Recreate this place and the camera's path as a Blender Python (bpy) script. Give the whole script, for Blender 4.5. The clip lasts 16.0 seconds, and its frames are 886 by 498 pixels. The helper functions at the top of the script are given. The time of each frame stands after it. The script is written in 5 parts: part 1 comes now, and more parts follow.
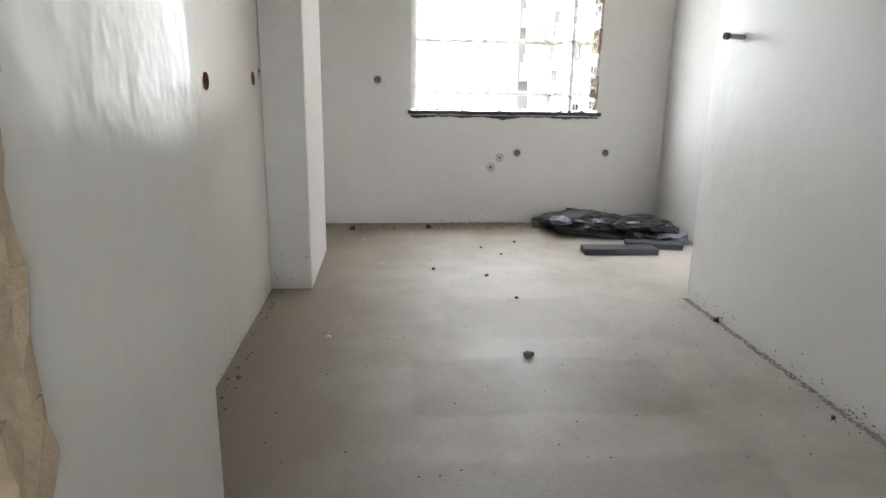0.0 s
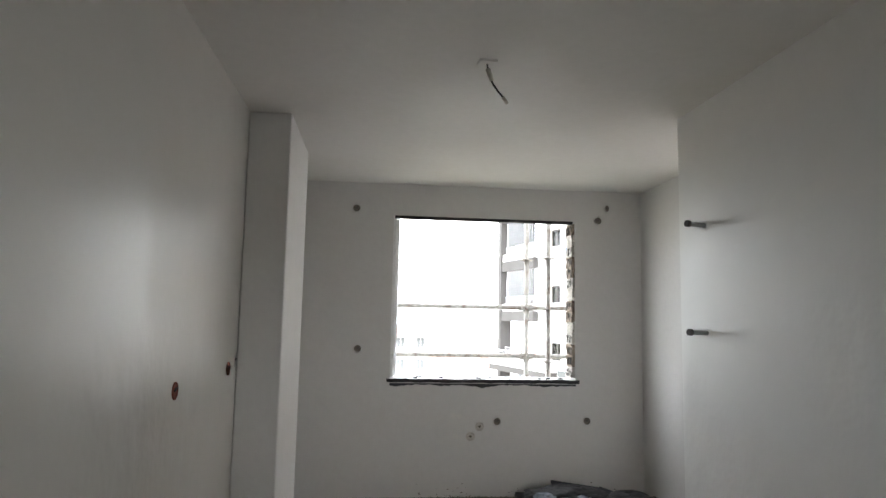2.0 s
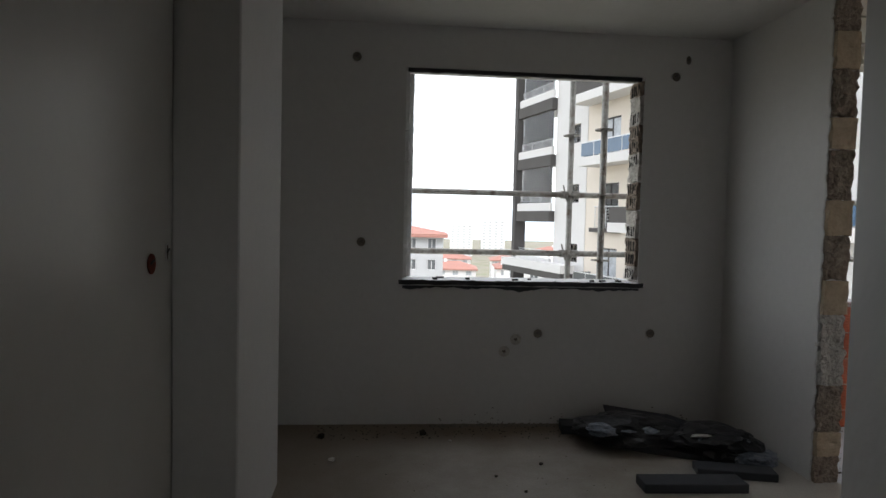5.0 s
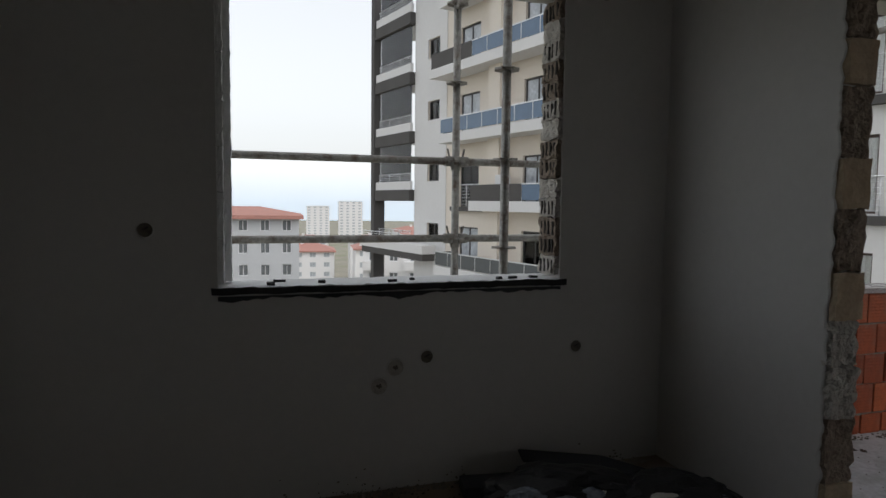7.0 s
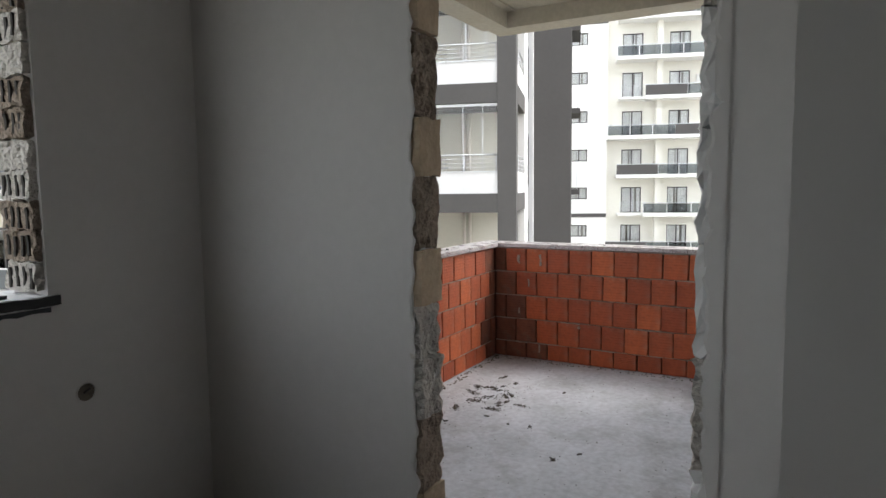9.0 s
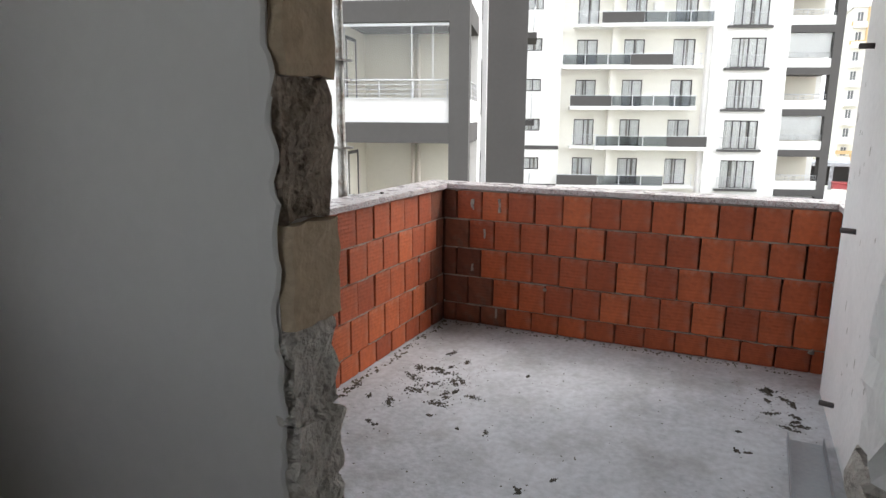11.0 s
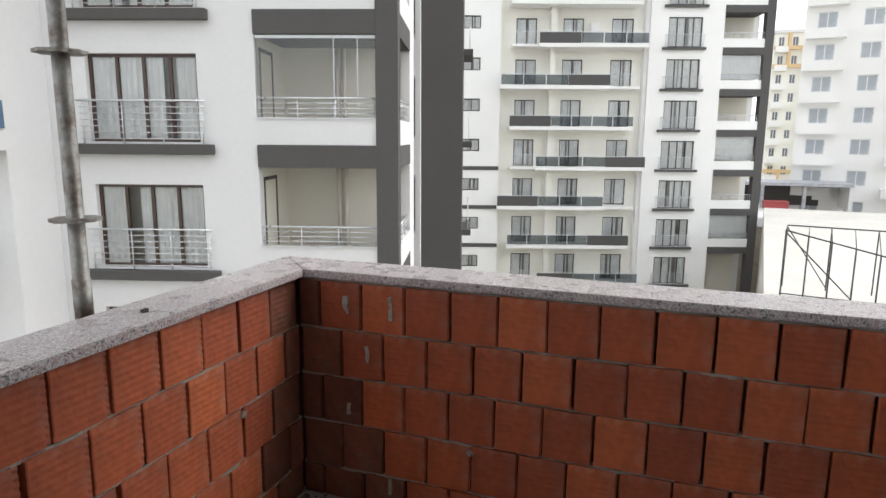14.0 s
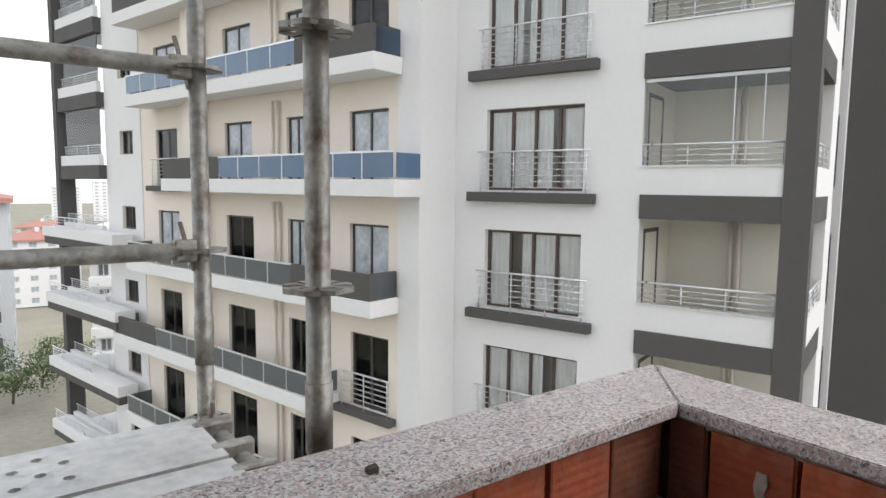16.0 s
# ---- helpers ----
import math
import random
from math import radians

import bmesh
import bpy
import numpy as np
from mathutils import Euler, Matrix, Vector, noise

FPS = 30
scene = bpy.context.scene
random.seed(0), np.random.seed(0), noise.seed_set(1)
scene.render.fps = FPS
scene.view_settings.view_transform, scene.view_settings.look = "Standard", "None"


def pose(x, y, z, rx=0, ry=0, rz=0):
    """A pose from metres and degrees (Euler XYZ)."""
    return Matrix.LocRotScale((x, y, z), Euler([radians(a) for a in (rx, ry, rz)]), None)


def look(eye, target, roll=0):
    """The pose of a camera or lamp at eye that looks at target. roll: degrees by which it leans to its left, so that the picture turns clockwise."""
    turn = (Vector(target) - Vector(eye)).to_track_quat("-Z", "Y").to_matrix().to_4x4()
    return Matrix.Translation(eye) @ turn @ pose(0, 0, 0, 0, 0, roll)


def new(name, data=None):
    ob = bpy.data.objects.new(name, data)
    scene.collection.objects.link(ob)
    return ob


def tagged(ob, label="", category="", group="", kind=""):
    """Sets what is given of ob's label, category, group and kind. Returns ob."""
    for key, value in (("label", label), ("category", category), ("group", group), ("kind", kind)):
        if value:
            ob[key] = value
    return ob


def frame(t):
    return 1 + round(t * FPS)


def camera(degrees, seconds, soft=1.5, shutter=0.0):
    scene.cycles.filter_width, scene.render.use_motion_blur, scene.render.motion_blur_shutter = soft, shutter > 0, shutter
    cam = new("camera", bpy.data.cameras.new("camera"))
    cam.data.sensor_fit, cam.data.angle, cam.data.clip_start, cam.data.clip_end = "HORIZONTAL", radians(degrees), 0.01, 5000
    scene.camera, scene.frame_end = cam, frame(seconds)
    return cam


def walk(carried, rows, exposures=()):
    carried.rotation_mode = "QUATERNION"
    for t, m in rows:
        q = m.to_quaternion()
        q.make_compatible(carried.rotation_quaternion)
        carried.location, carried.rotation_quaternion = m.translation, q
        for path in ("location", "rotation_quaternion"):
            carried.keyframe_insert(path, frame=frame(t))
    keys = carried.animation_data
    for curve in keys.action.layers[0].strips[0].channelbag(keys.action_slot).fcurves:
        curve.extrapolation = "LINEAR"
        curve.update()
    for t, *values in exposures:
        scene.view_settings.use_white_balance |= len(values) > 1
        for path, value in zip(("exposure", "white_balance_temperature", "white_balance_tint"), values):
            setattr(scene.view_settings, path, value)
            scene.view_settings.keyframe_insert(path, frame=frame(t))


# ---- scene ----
cam = camera(69.6, 16.0)
PATH = [
    (0, (-0.183, -5.523, 1.2), (-0.017, -3.594, 0.697), 0.9),
    (0.5, (-0.161, -5.509, 1.281), (0.009, -3.55, 0.912), 1.0),
    (1, (-0.118, -5.491, 1.366), (0.056, -3.505, 1.209), 1.0),
    (1.5, (-0.131, -5.474, 1.428), (0.062, -3.484, 1.478), 1.1),
    (2, (-0.13, -5.494, 1.49), (0.073, -3.516, 1.706), 1.1),
    (2.5, (-0.123, -5.494, 1.535), (0.081, -3.532, 1.868), 1.3),
    (3, (-0.138, -5.444, 1.533), (0.069, -3.491, 1.914), 1.3),
    (3.5, (-0.139, -5.197, 1.454), (0.062, -3.227, 1.739), 1.4),
    (4, (-0.133, -4.913, 1.384), (0.051, -2.924, 1.476), 1.4),
    (6.5, (-0.002, -3.148, 1.375), (0.175, -1.162, 1.224), 1.3),
    (7, (0.087, -2.843, 1.349), (0.697, -0.944, 1.203), 0.7),
    (7.5, (0.204, -2.556, 1.368), (1.171, -0.812, 1.210), -0.4),
    (8, (0.209, -2.376, 1.378), (1.598, -0.945, 1.224), -0.3),
    (8.5, (0.270, -2.244, 1.348), (1.917, -1.120, 1.194), -1.0),
    (9, (0.473, -2.100, 1.304), (2.208, -1.124, 1.114), -0.7),
    (11.5, (1.659, -1.599, 1.263), (3.454, -0.857, 0.785), -0.0),
    (12, (1.947, -1.521, 1.242), (3.79, -0.924, 0.744), -0.0),
    (12.5, (2.25, -1.497, 1.254), (4.096, -0.919, 0.745), 0.1),
    (13, (2.538, -1.381, 1.256), (4.383, -0.806, 0.742), 0.4),
    (13.5, (2.806, -1.309, 1.318), (4.658, -0.729, 0.831), 0.5),
    (14, (3.1, -1.276, 1.355), (4.955, -0.611, 1.008), 0.4),
    (14.5, (3.339, -1.116, 1.361), (5.131, -0.261, 1.118), 0.7),
    (15, (3.483, -0.901, 1.373), (5.161, 0.169, 1.176), 0.9),
    (15.2, (3.547, -0.856, 1.349), (5.135, 0.344, 1.152), 0.7),
    (15.5, (3.711, -0.762, 1.315), (5.128, 0.636, 1.117), 0.4),
    (16, (3.975, -0.714, 1.304), (5.17, 0.877, 1.104), 0.6),
]
EXPOSURE = [(0.0, 3.3), (1.0, 2.9), (2.0, 2.32), (2.5, 2.02), (3.0, 1.78), (3.5, 1.38), (4.0, 1.0), (4.5, 0.52), (6.4, -0.48), (7.0, -0.82), (7.5, -1.2),
            (8.0, -1.0), (8.5, -0.05), (9.0, 0.55), (11.3, 0.6), (12.5, 0.35), (13.5, 0.12), (14.5, -0.15), (16.0, -0.2)]
walk(cam, [(t, look(eye, target, roll)) for t, eye, target, roll in PATH], EXPOSURE)

# ---- world and light ----
world = bpy.data.worlds.new("world")
scene.world = world
world.use_nodes = True
wn = world.node_tree.nodes
sky = wn.new("ShaderNodeTexSky")
sky.sky_type = "NISHITA"
sky.sun_disc = False
sky.sun_elevation = radians(48)
sky.sun_rotation = radians(150)
sky.dust_density = 3.0
sky.air_density = 1.2
haze = wn.new("ShaderNodeHueSaturation")
haze.inputs["Saturation"].default_value = 0.27
world.node_tree.links.new(sky.outputs[0], haze.inputs["Color"])
# a veil of haze evens out the sky
veil = wn.new("ShaderNodeMix")
veil.data_type = "RGBA"
veil.inputs["Factor"].default_value = 0.45
veil.inputs["B"].default_value = (6.5, 6.75, 7.0, 1)
world.node_tree.links.new(haze.outputs[0], veil.inputs["A"])
world.node_tree.links.new(veil.outputs["Result"], wn["Background"].inputs[0])
wn["Background"].inputs[1].default_value = 0.32
sun_data = bpy.data.lights.new("sun", "SUN")
sun_data.energy, sun_data.angle, sun_data.color = 0.6, radians(18), (1.0, 0.97, 0.93)
sun = new("sun", sun_data)
SUN_AZ, SUN_EL = radians(150), radians(48)
sun_from = Vector((math.sin(SUN_AZ) * math.cos(SUN_EL), math.cos(SUN_AZ) * math.cos(SUN_EL), math.sin(SUN_EL)))
sun.matrix_world = look(sun_from * 50, (0, 0, 0))

# ---- material helpers ----


def material(name, colour, rough=0.6, metal=0.0, spread=0.12, scale=3.0, grain=60.0, bump=0.15, bump_scale=None, spec=0.5,
             stain=None, stain_scale=1.2, stain_amount=0.4, rough_spread=0.1, by_object=0.0, coat=0.0, stretch=None, relief=0.01):
    """A node material: base colour varied at two scales, stains, roughness variation and fine relief."""
    m = bpy.data.materials.new(name)
    m.use_nodes = True
    nt = m.node_tree
    nd, lk = nt.nodes, nt.links
    bsdf = nd["Principled BSDF"]
    bsdf.inputs["Metallic"].default_value = metal
    bsdf.inputs["Specular IOR Level"].default_value = spec
    bsdf.inputs["Coat Weight"].default_value = coat
    tc = nd.new("ShaderNodeTexCoord")
    shift = nd.new("ShaderNodeMapping")
    shift.inputs["Location"].default_value = (0.313, 0.377, 0.229)
    lk.new(tc.outputs["Object"], shift.inputs["Vector"])
    n1 = nd.new("ShaderNodeTexNoise")
    n1.inputs["Scale"].default_value, n1.inputs["Detail"].default_value = scale, 6
    n2 = nd.new("ShaderNodeTexNoise")
    n2.inputs["Scale"].default_value, n2.inputs["Detail"].default_value = grain, 4
    for n in (n1, n2):
        lk.new(shift.outputs[0], n.inputs["Vector"])
    mix = nd.new("ShaderNodeMix")
    mix.data_type = "RGBA"
    mix.inputs["A"].default_value = (*[c * (1 - spread) for c in colour], 1)
    mix.inputs["B"].default_value = (*[min(1, c * (1 + spread)) for c in colour], 1)
    add = nd.new("ShaderNodeMath")
    add.operation = "MULTIPLY_ADD"
    add.inputs[1].default_value = 0.45
    lk.new(n2.outputs["Fac"], add.inputs[0])
    sc = nd.new("ShaderNodeMath")
    sc.operation = "MULTIPLY"
    sc.inputs[1].default_value = 0.55
    lk.new(n1.outputs["Fac"], sc.inputs[0])
    lk.new(sc.outputs[0], add.inputs[2])
    ramp = nd.new("ShaderNodeMapRange")
    ramp.inputs["From Min"].default_value, ramp.inputs["From Max"].default_value = 0.3, 0.7
    lk.new(add.outputs[0], ramp.inputs["Value"])
    lk.new(ramp.outputs[0], mix.inputs["Factor"])
    out = mix.outputs["Result"]
    if stain:
        n3 = nd.new("ShaderNodeTexNoise")
        n3.inputs["Scale"].default_value, n3.inputs["Detail"].default_value, n3.inputs["Roughness"].default_value = stain_scale, 8, 0.65
        lk.new(shift.outputs[0], n3.inputs["Vector"])
        r3 = nd.new("ShaderNodeMapRange")
        r3.inputs["From Min"].default_value, r3.inputs["From Max"].default_value = 0.5, 0.72
        r3.inputs["To Max"].default_value = stain_amount
        lk.new(n3.outputs["Fac"], r3.inputs["Value"])
        mx = nd.new("ShaderNodeMix")
        mx.data_type = "RGBA"
        mx.inputs["B"].default_value = (*stain, 1)
        lk.new(r3.outputs[0], mx.inputs["Factor"])
        lk.new(out, mx.inputs["A"])
        out = mx.outputs["Result"]
    if by_object:
        info = nd.new("ShaderNodeObjectInfo")
        hs = nd.new("ShaderNodeHueSaturation")
        mr = nd.new("ShaderNodeMapRange")
        mr.inputs["To Min"].default_value, mr.inputs["To Max"].default_value = 1 - by_object, 1 + by_object
        lk.new(info.outputs["Random"], mr.inputs["Value"])
        lk.new(mr.outputs[0], hs.inputs["Value"])
        hu = nd.new("ShaderNodeMapRange")
        hu.inputs["To Min"].default_value, hu.inputs["To Max"].default_value = 0.5 - by_object * 0.012, 0.5 + by_object * 0.012
        lk.new(info.outputs["Random"], hu.inputs["Value"])
        lk.new(hu.outputs[0], hs.inputs["Hue"])
        lk.new(out, hs.inputs["Color"])
        out = hs.outputs["Color"]
    lk.new(out, bsdf.inputs["Base Color"])
    rr = nd.new("ShaderNodeMapRange")
    rr.inputs["From Min"].default_value, rr.inputs["From Max"].default_value = 0.3, 0.7
    rr.inputs["To Min"].default_value, rr.inputs["To Max"].default_value = max(0.02, rough - rough_spread), min(1, rough + rough_spread)
    lk.new(n1.outputs["Fac"], rr.inputs["Value"])
    lk.new(rr.outputs[0], bsdf.inputs["Roughness"])
    if bump:
        b = nd.new("ShaderNodeBump")
        b.inputs["Strength"].default_value, b.inputs["Distance"].default_value = bump, relief
        if bump_scale:
            n4 = nd.new("ShaderNodeTexNoise")
            n4.inputs["Scale"].default_value, n4.inputs["Detail"].default_value = bump_scale, 3
            mp = nd.new("ShaderNodeMapping")
            mp.inputs["Scale"].default_value = stretch or (1, 1, 1)
            lk.new(shift.outputs[0], mp.inputs["Vector"])
            lk.new(mp.outputs[0], n4.inputs["Vector"])
            lk.new(n4.outputs["Fac"], b.inputs["Height"])
        else:
            lk.new(n2.outputs["Fac"], b.inputs["Height"])
        lk.new(b.outputs[0], bsdf.inputs["Normal"])
    return m


def glass_material(name, tint=(0.95, 0.98, 0.98), rough=0.02, see=0.98):
    """Thin window glass: part clear, part mirror."""
    m = bpy.data.materials.new(name)
    m.use_nodes = True
    nd, lk = m.node_tree.nodes, m.node_tree.links
    nd.remove(nd["Principled BSDF"])
    tr, gl, mx, fr = (nd.new("ShaderNode" + k) for k in ("BsdfTransparent", "BsdfGlossy", "MixShader", "Fresnel"))
    tr.inputs[0].default_value = (*[c * see for c in tint], 1)
    gl.inputs["Roughness"].default_value = rough
    fr.inputs[0].default_value = 1.5
    lk.new(fr.outputs[0], mx.inputs[0])
    lk.new(tr.outputs[0], mx.inputs[1])
    lk.new(gl.outputs[0], mx.inputs[2])
    lk.new(mx.outputs[0], nd["Material Output"].inputs[0])
    return m


M_PLASTER = material("room_plaster", (0.66, 0.648, 0.635), rough=0.6, spread=0.04, scale=1.5, grain=25, bump=0.08, stain=(0.64, 0.61, 0.56), stain_scale=0.9, stain_amount=0.25)
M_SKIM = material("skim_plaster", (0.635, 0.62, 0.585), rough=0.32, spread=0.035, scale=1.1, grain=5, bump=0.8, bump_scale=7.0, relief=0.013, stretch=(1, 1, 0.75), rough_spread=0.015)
# lighter copy of M_SKIM: extra light on the east wall put into its colour
M_SKIM_EAST = material("skim_plaster_brightened", (0.74, 0.735, 0.72), rough=0.45, spread=0.035, scale=1.1, grain=5, bump=0.7, bump_scale=6.0, relief=0.012, stretch=(1, 1, 0.75), rough_spread=0.015)
M_CEIL = material("ceiling_plaster", (0.68, 0.665, 0.64), rough=0.6, spread=0.04, scale=1.2, grain=18, bump=0.1, stain=(0.58, 0.56, 0.5), stain_scale=0.8)
M_SCREED = material("floor_screed", (0.42, 0.39, 0.35), rough=0.55, spread=0.14, scale=1.4, grain=90, bump=0.2, stain=(0.25, 0.21, 0.16), stain_scale=0.9, stain_amount=0.75)
M_CONCRETE = material("balcony_concrete", (0.45, 0.46, 0.485), rough=0.8, spread=0.27, scale=2.6, grain=30, bump=0.5, stain=(0.25, 0.24, 0.23), stain_scale=3.4, stain_amount=0.7)
M_SOFFIT = material("shuttered_concrete", (0.48, 0.45, 0.38), rough=0.8, spread=0.15, scale=2.0, grain=30, bump=0.25, stain=(0.36, 0.31, 0.22), stain_scale=2.0, stain_amount=0.5)
M_MORTAR = material("mortar", (0.31, 0.28, 0.25), rough=0.9, spread=0.25, scale=12, grain=70, bump=0.5)
M_BRICK = material("clay_block", (0.375, 0.088, 0.033), rough=0.8, spread=0.28, scale=9, grain=38, bump=0.3, stain=(0.40, 0.25, 0.20), stain_scale=7.0, stain_amount=0.45, by_object=0.22)
# parapet corner blocks: damp stain plus the corner's shade in one dark colour
M_BRICK_CORNER = material("damp_shaded_clay_block", (0.15, 0.05, 0.028), rough=0.6, spread=0.35, scale=6, grain=30, bump=0.3, stain=(0.13, 0.12, 0.095), stain_scale=5.0, stain_amount=0.8, by_object=0.2)
M_JOINT = material("open_joint", (0.10, 0.045, 0.03), rough=0.95, spread=0.35, scale=25)
M_JAMB_TAN = material("jamb_tan_block", (0.47, 0.37, 0.26), rough=0.9, spread=0.15, scale=8, grain=60, bump=0.4)
M_JAMB_DARK = material("jamb_dark_brick", (0.30, 0.24, 0.19), rough=0.95, spread=0.35, scale=14, grain=55, bump=1.0, relief=0.03)
M_JAMB_GREY = material("jamb_mortar", (0.52, 0.49, 0.45), rough=0.95, spread=0.25, scale=12, grain=45, bump=1.0, relief=0.03)
M_AAC = material("white_block", (0.68, 0.67, 0.64), rough=0.9, spread=0.08, scale=6, grain=60, bump=0.3, by_object=0.05)
M_EXT_PLASTER = material("outside_plaster", (0.82, 0.82, 0.82), rough=0.8, spread=0.06, scale=3, grain=35, bump=0.3, stain=(0.6, 0.6, 0.6), stain_scale=6, stain_amount=0.3)
M_STEEL = material("galvanised_pipe", (0.33, 0.32, 0.30), rough=0.5, metal=0.6, spread=0.45, scale=14, grain=50, bump=0.3, stain=(0.11, 0.055, 0.03), stain_scale=13, stain_amount=0.95)
M_DECK = material("galvanised_deck", (0.55, 0.55, 0.55), rough=0.5, metal=0.35, spread=0.3, scale=5, grain=30, bump=0.1, stain=(0.66, 0.64, 0.6), stain_scale=7, stain_amount=0.7)
M_PROFILE = material("grey_profile", (0.30, 0.32, 0.34), rough=0.4, metal=0.3, spread=0.1)
M_PIPE = material("grey_plastic_pipe", (0.35, 0.36, 0.36), rough=0.4, spread=0.06)
# for flat discs in wall openings; the hole's shade is put into the colour
M_DARK = material("hole_shade", (0.17, 0.145, 0.12), rough=0.9, spread=0.3, scale=30)
# near-black that paints the shade inside the block slots
M_SLOT_SHADE = material("slot_shade", (0.05, 0.045, 0.04), rough=0.95, spread=0.3, scale=30)
M_RED = material("red_clay_hollow", (0.20, 0.05, 0.03), rough=0.9, spread=0.3, scale=30)
M_BLACK = material("black_rubber", (0.016, 0.016, 0.018), rough=0.5, spread=0.3, scale=8, bump=0.3)
M_SLATE = material("dark_foam_strip", (0.045, 0.048, 0.055), rough=0.7, spread=0.15, scale=10)
M_BAG = material("silver_bag", (0.22, 0.25, 0.30), rough=0.3, spread=0.5, scale=9, grain=30, bump=0.6)
M_RUBBLE = material("rubble", (0.085, 0.075, 0.058), rough=0.95, spread=0.4, scale=15, by_object=0.5)
M_CHIP = material("plaster_chip", (0.62, 0.60, 0.56), rough=0.9, spread=0.1, scale=15)
M_WIRE = material("taped_cable", (0.55, 0.52, 0.46), rough=0.7, spread=0.2, scale=40)
M_CABLE = material("dark_cable", (0.06, 0.05, 0.05), rough=0.6)
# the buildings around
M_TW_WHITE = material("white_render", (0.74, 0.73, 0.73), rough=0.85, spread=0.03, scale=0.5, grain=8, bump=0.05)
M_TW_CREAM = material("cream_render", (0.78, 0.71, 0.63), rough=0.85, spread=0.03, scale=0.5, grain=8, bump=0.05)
# far renders lighter than the near tower's: their sunlight is put into the colour
M_FAR_CREAM = material("sunlit_pale_cream_render", (0.86, 0.84, 0.77), rough=0.85, spread=0.03, scale=0.5, grain=8, bump=0.05)
M_FAR_WHITE = material("sunlit_white_render", (0.86, 0.85, 0.83), rough=0.85, spread=0.03, scale=0.5, grain=8, bump=0.05)
M_LOGGIA = material("loggia_render", (0.80, 0.76, 0.66), rough=0.85, spread=0.03, scale=0.5, grain=8, bump=0.05)
# opaque pale pane: curtain and sky reflection painted into one colour
M_PALE_PANE = material("draped_reflecting_pane", (0.46, 0.49, 0.53), rough=0.08, spread=0.35, scale=1.6, grain=7, bump=0)
# pale panes: valley haze put into the colour, curtains for the nearer white block
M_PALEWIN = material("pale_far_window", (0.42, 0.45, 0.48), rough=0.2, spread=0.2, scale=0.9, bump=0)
M_DIRT = material("grey_dirt", (0.24, 0.22, 0.19), rough=0.95, spread=0.3, scale=20)
M_TW_DARK = material("dark_grey_render", (0.085, 0.08, 0.078), rough=0.8, spread=0.06, scale=0.8, grain=8, bump=0.05)
M_FRAME = material("brown_frame", (0.075, 0.045, 0.035), rough=0.4, spread=0.1)
M_FRAME_DARK = material("dark_frame", (0.045, 0.042, 0.042), rough=0.4, spread=0.1)
M_RAIL = material("aluminium_rail", (0.72, 0.73, 0.75), rough=0.35, metal=0.6, spread=0.05)
M_ROOM = material("dim_room", (0.45, 0.42, 0.38), rough=0.9, spread=0.2, scale=0.8)
M_CURTAIN = material("white_curtain", (0.88, 0.88, 0.87), rough=0.9, spread=0.12, scale=2.5, grain=12)
M_BLUE = material("blue_glass_panel", (0.10, 0.16, 0.25), rough=0.12, spread=0.15, scale=1.0, bump=0)
M_GREYGLASS = material("smoked_glass_panel", (0.10, 0.11, 0.12), rough=0.12, spread=0.15, scale=1.0, bump=0)
M_SMOKED = glass_material("smoked_balcony_glass", (0.55, 0.58, 0.6), see=0.9)
M_GLASS = glass_material("window_glass", (0.985, 0.99, 0.99), see=0.995)
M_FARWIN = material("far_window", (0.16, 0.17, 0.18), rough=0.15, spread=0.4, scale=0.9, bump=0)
# roof red and grey-blue render paled: distance haze put into both colours
M_ROOF = material("red_roof", (0.40, 0.20, 0.165), rough=0.8, spread=0.15, scale=1.0)
M_GREYBLUE = material("grey_blue_render", (0.50, 0.51, 0.53), rough=0.85, spread=0.05)
M_ORANGE = material("orange_render", (0.70, 0.50, 0.27), rough=0.85, spread=0.05)
M_WALLSTONE = material("rubble_stone", (0.36, 0.32, 0.26), rough=0.9, spread=0.3, scale=2.5, grain=9, bump=0.4, stain=(0.22, 0.19, 0.15), stain_scale=3.0)
M_REDPAINT = material("red_paint", (0.36, 0.06, 0.06), rough=0.5, spread=0.1)
M_GROUND = material("dry_ground", (0.27, 0.25, 0.20), rough=0.95, spread=0.25, scale=0.08, grain=2.0, stain=(0.16, 0.19, 0.08), stain_scale=0.05, stain_amount=0.8)
M_PAVING = material("pale_paving", (0.62, 0.60, 0.55), rough=0.9, spread=0.12, scale=0.6, grain=6, bump=0.1, stain=(0.45, 0.43, 0.38), stain_scale=0.3, stain_amount=0.5)
M_ROAD = material("asphalt", (0.09, 0.09, 0.09), rough=0.9, spread=0.15, scale=0.5)
M_LEAF = material("leaves", (0.06, 0.10, 0.03), rough=0.7, spread=0.5, scale=1.5, grain=8)
M_BARK = material("bark", (0.12, 0.09, 0.06), rough=0.9, spread=0.3, scale=8)
M_HILL = material("glowing_hazy_hill", (0.25, 0.28, 0.31), rough=1.0, spread=0.1, scale=0.01, grain=0.1, bump=0)


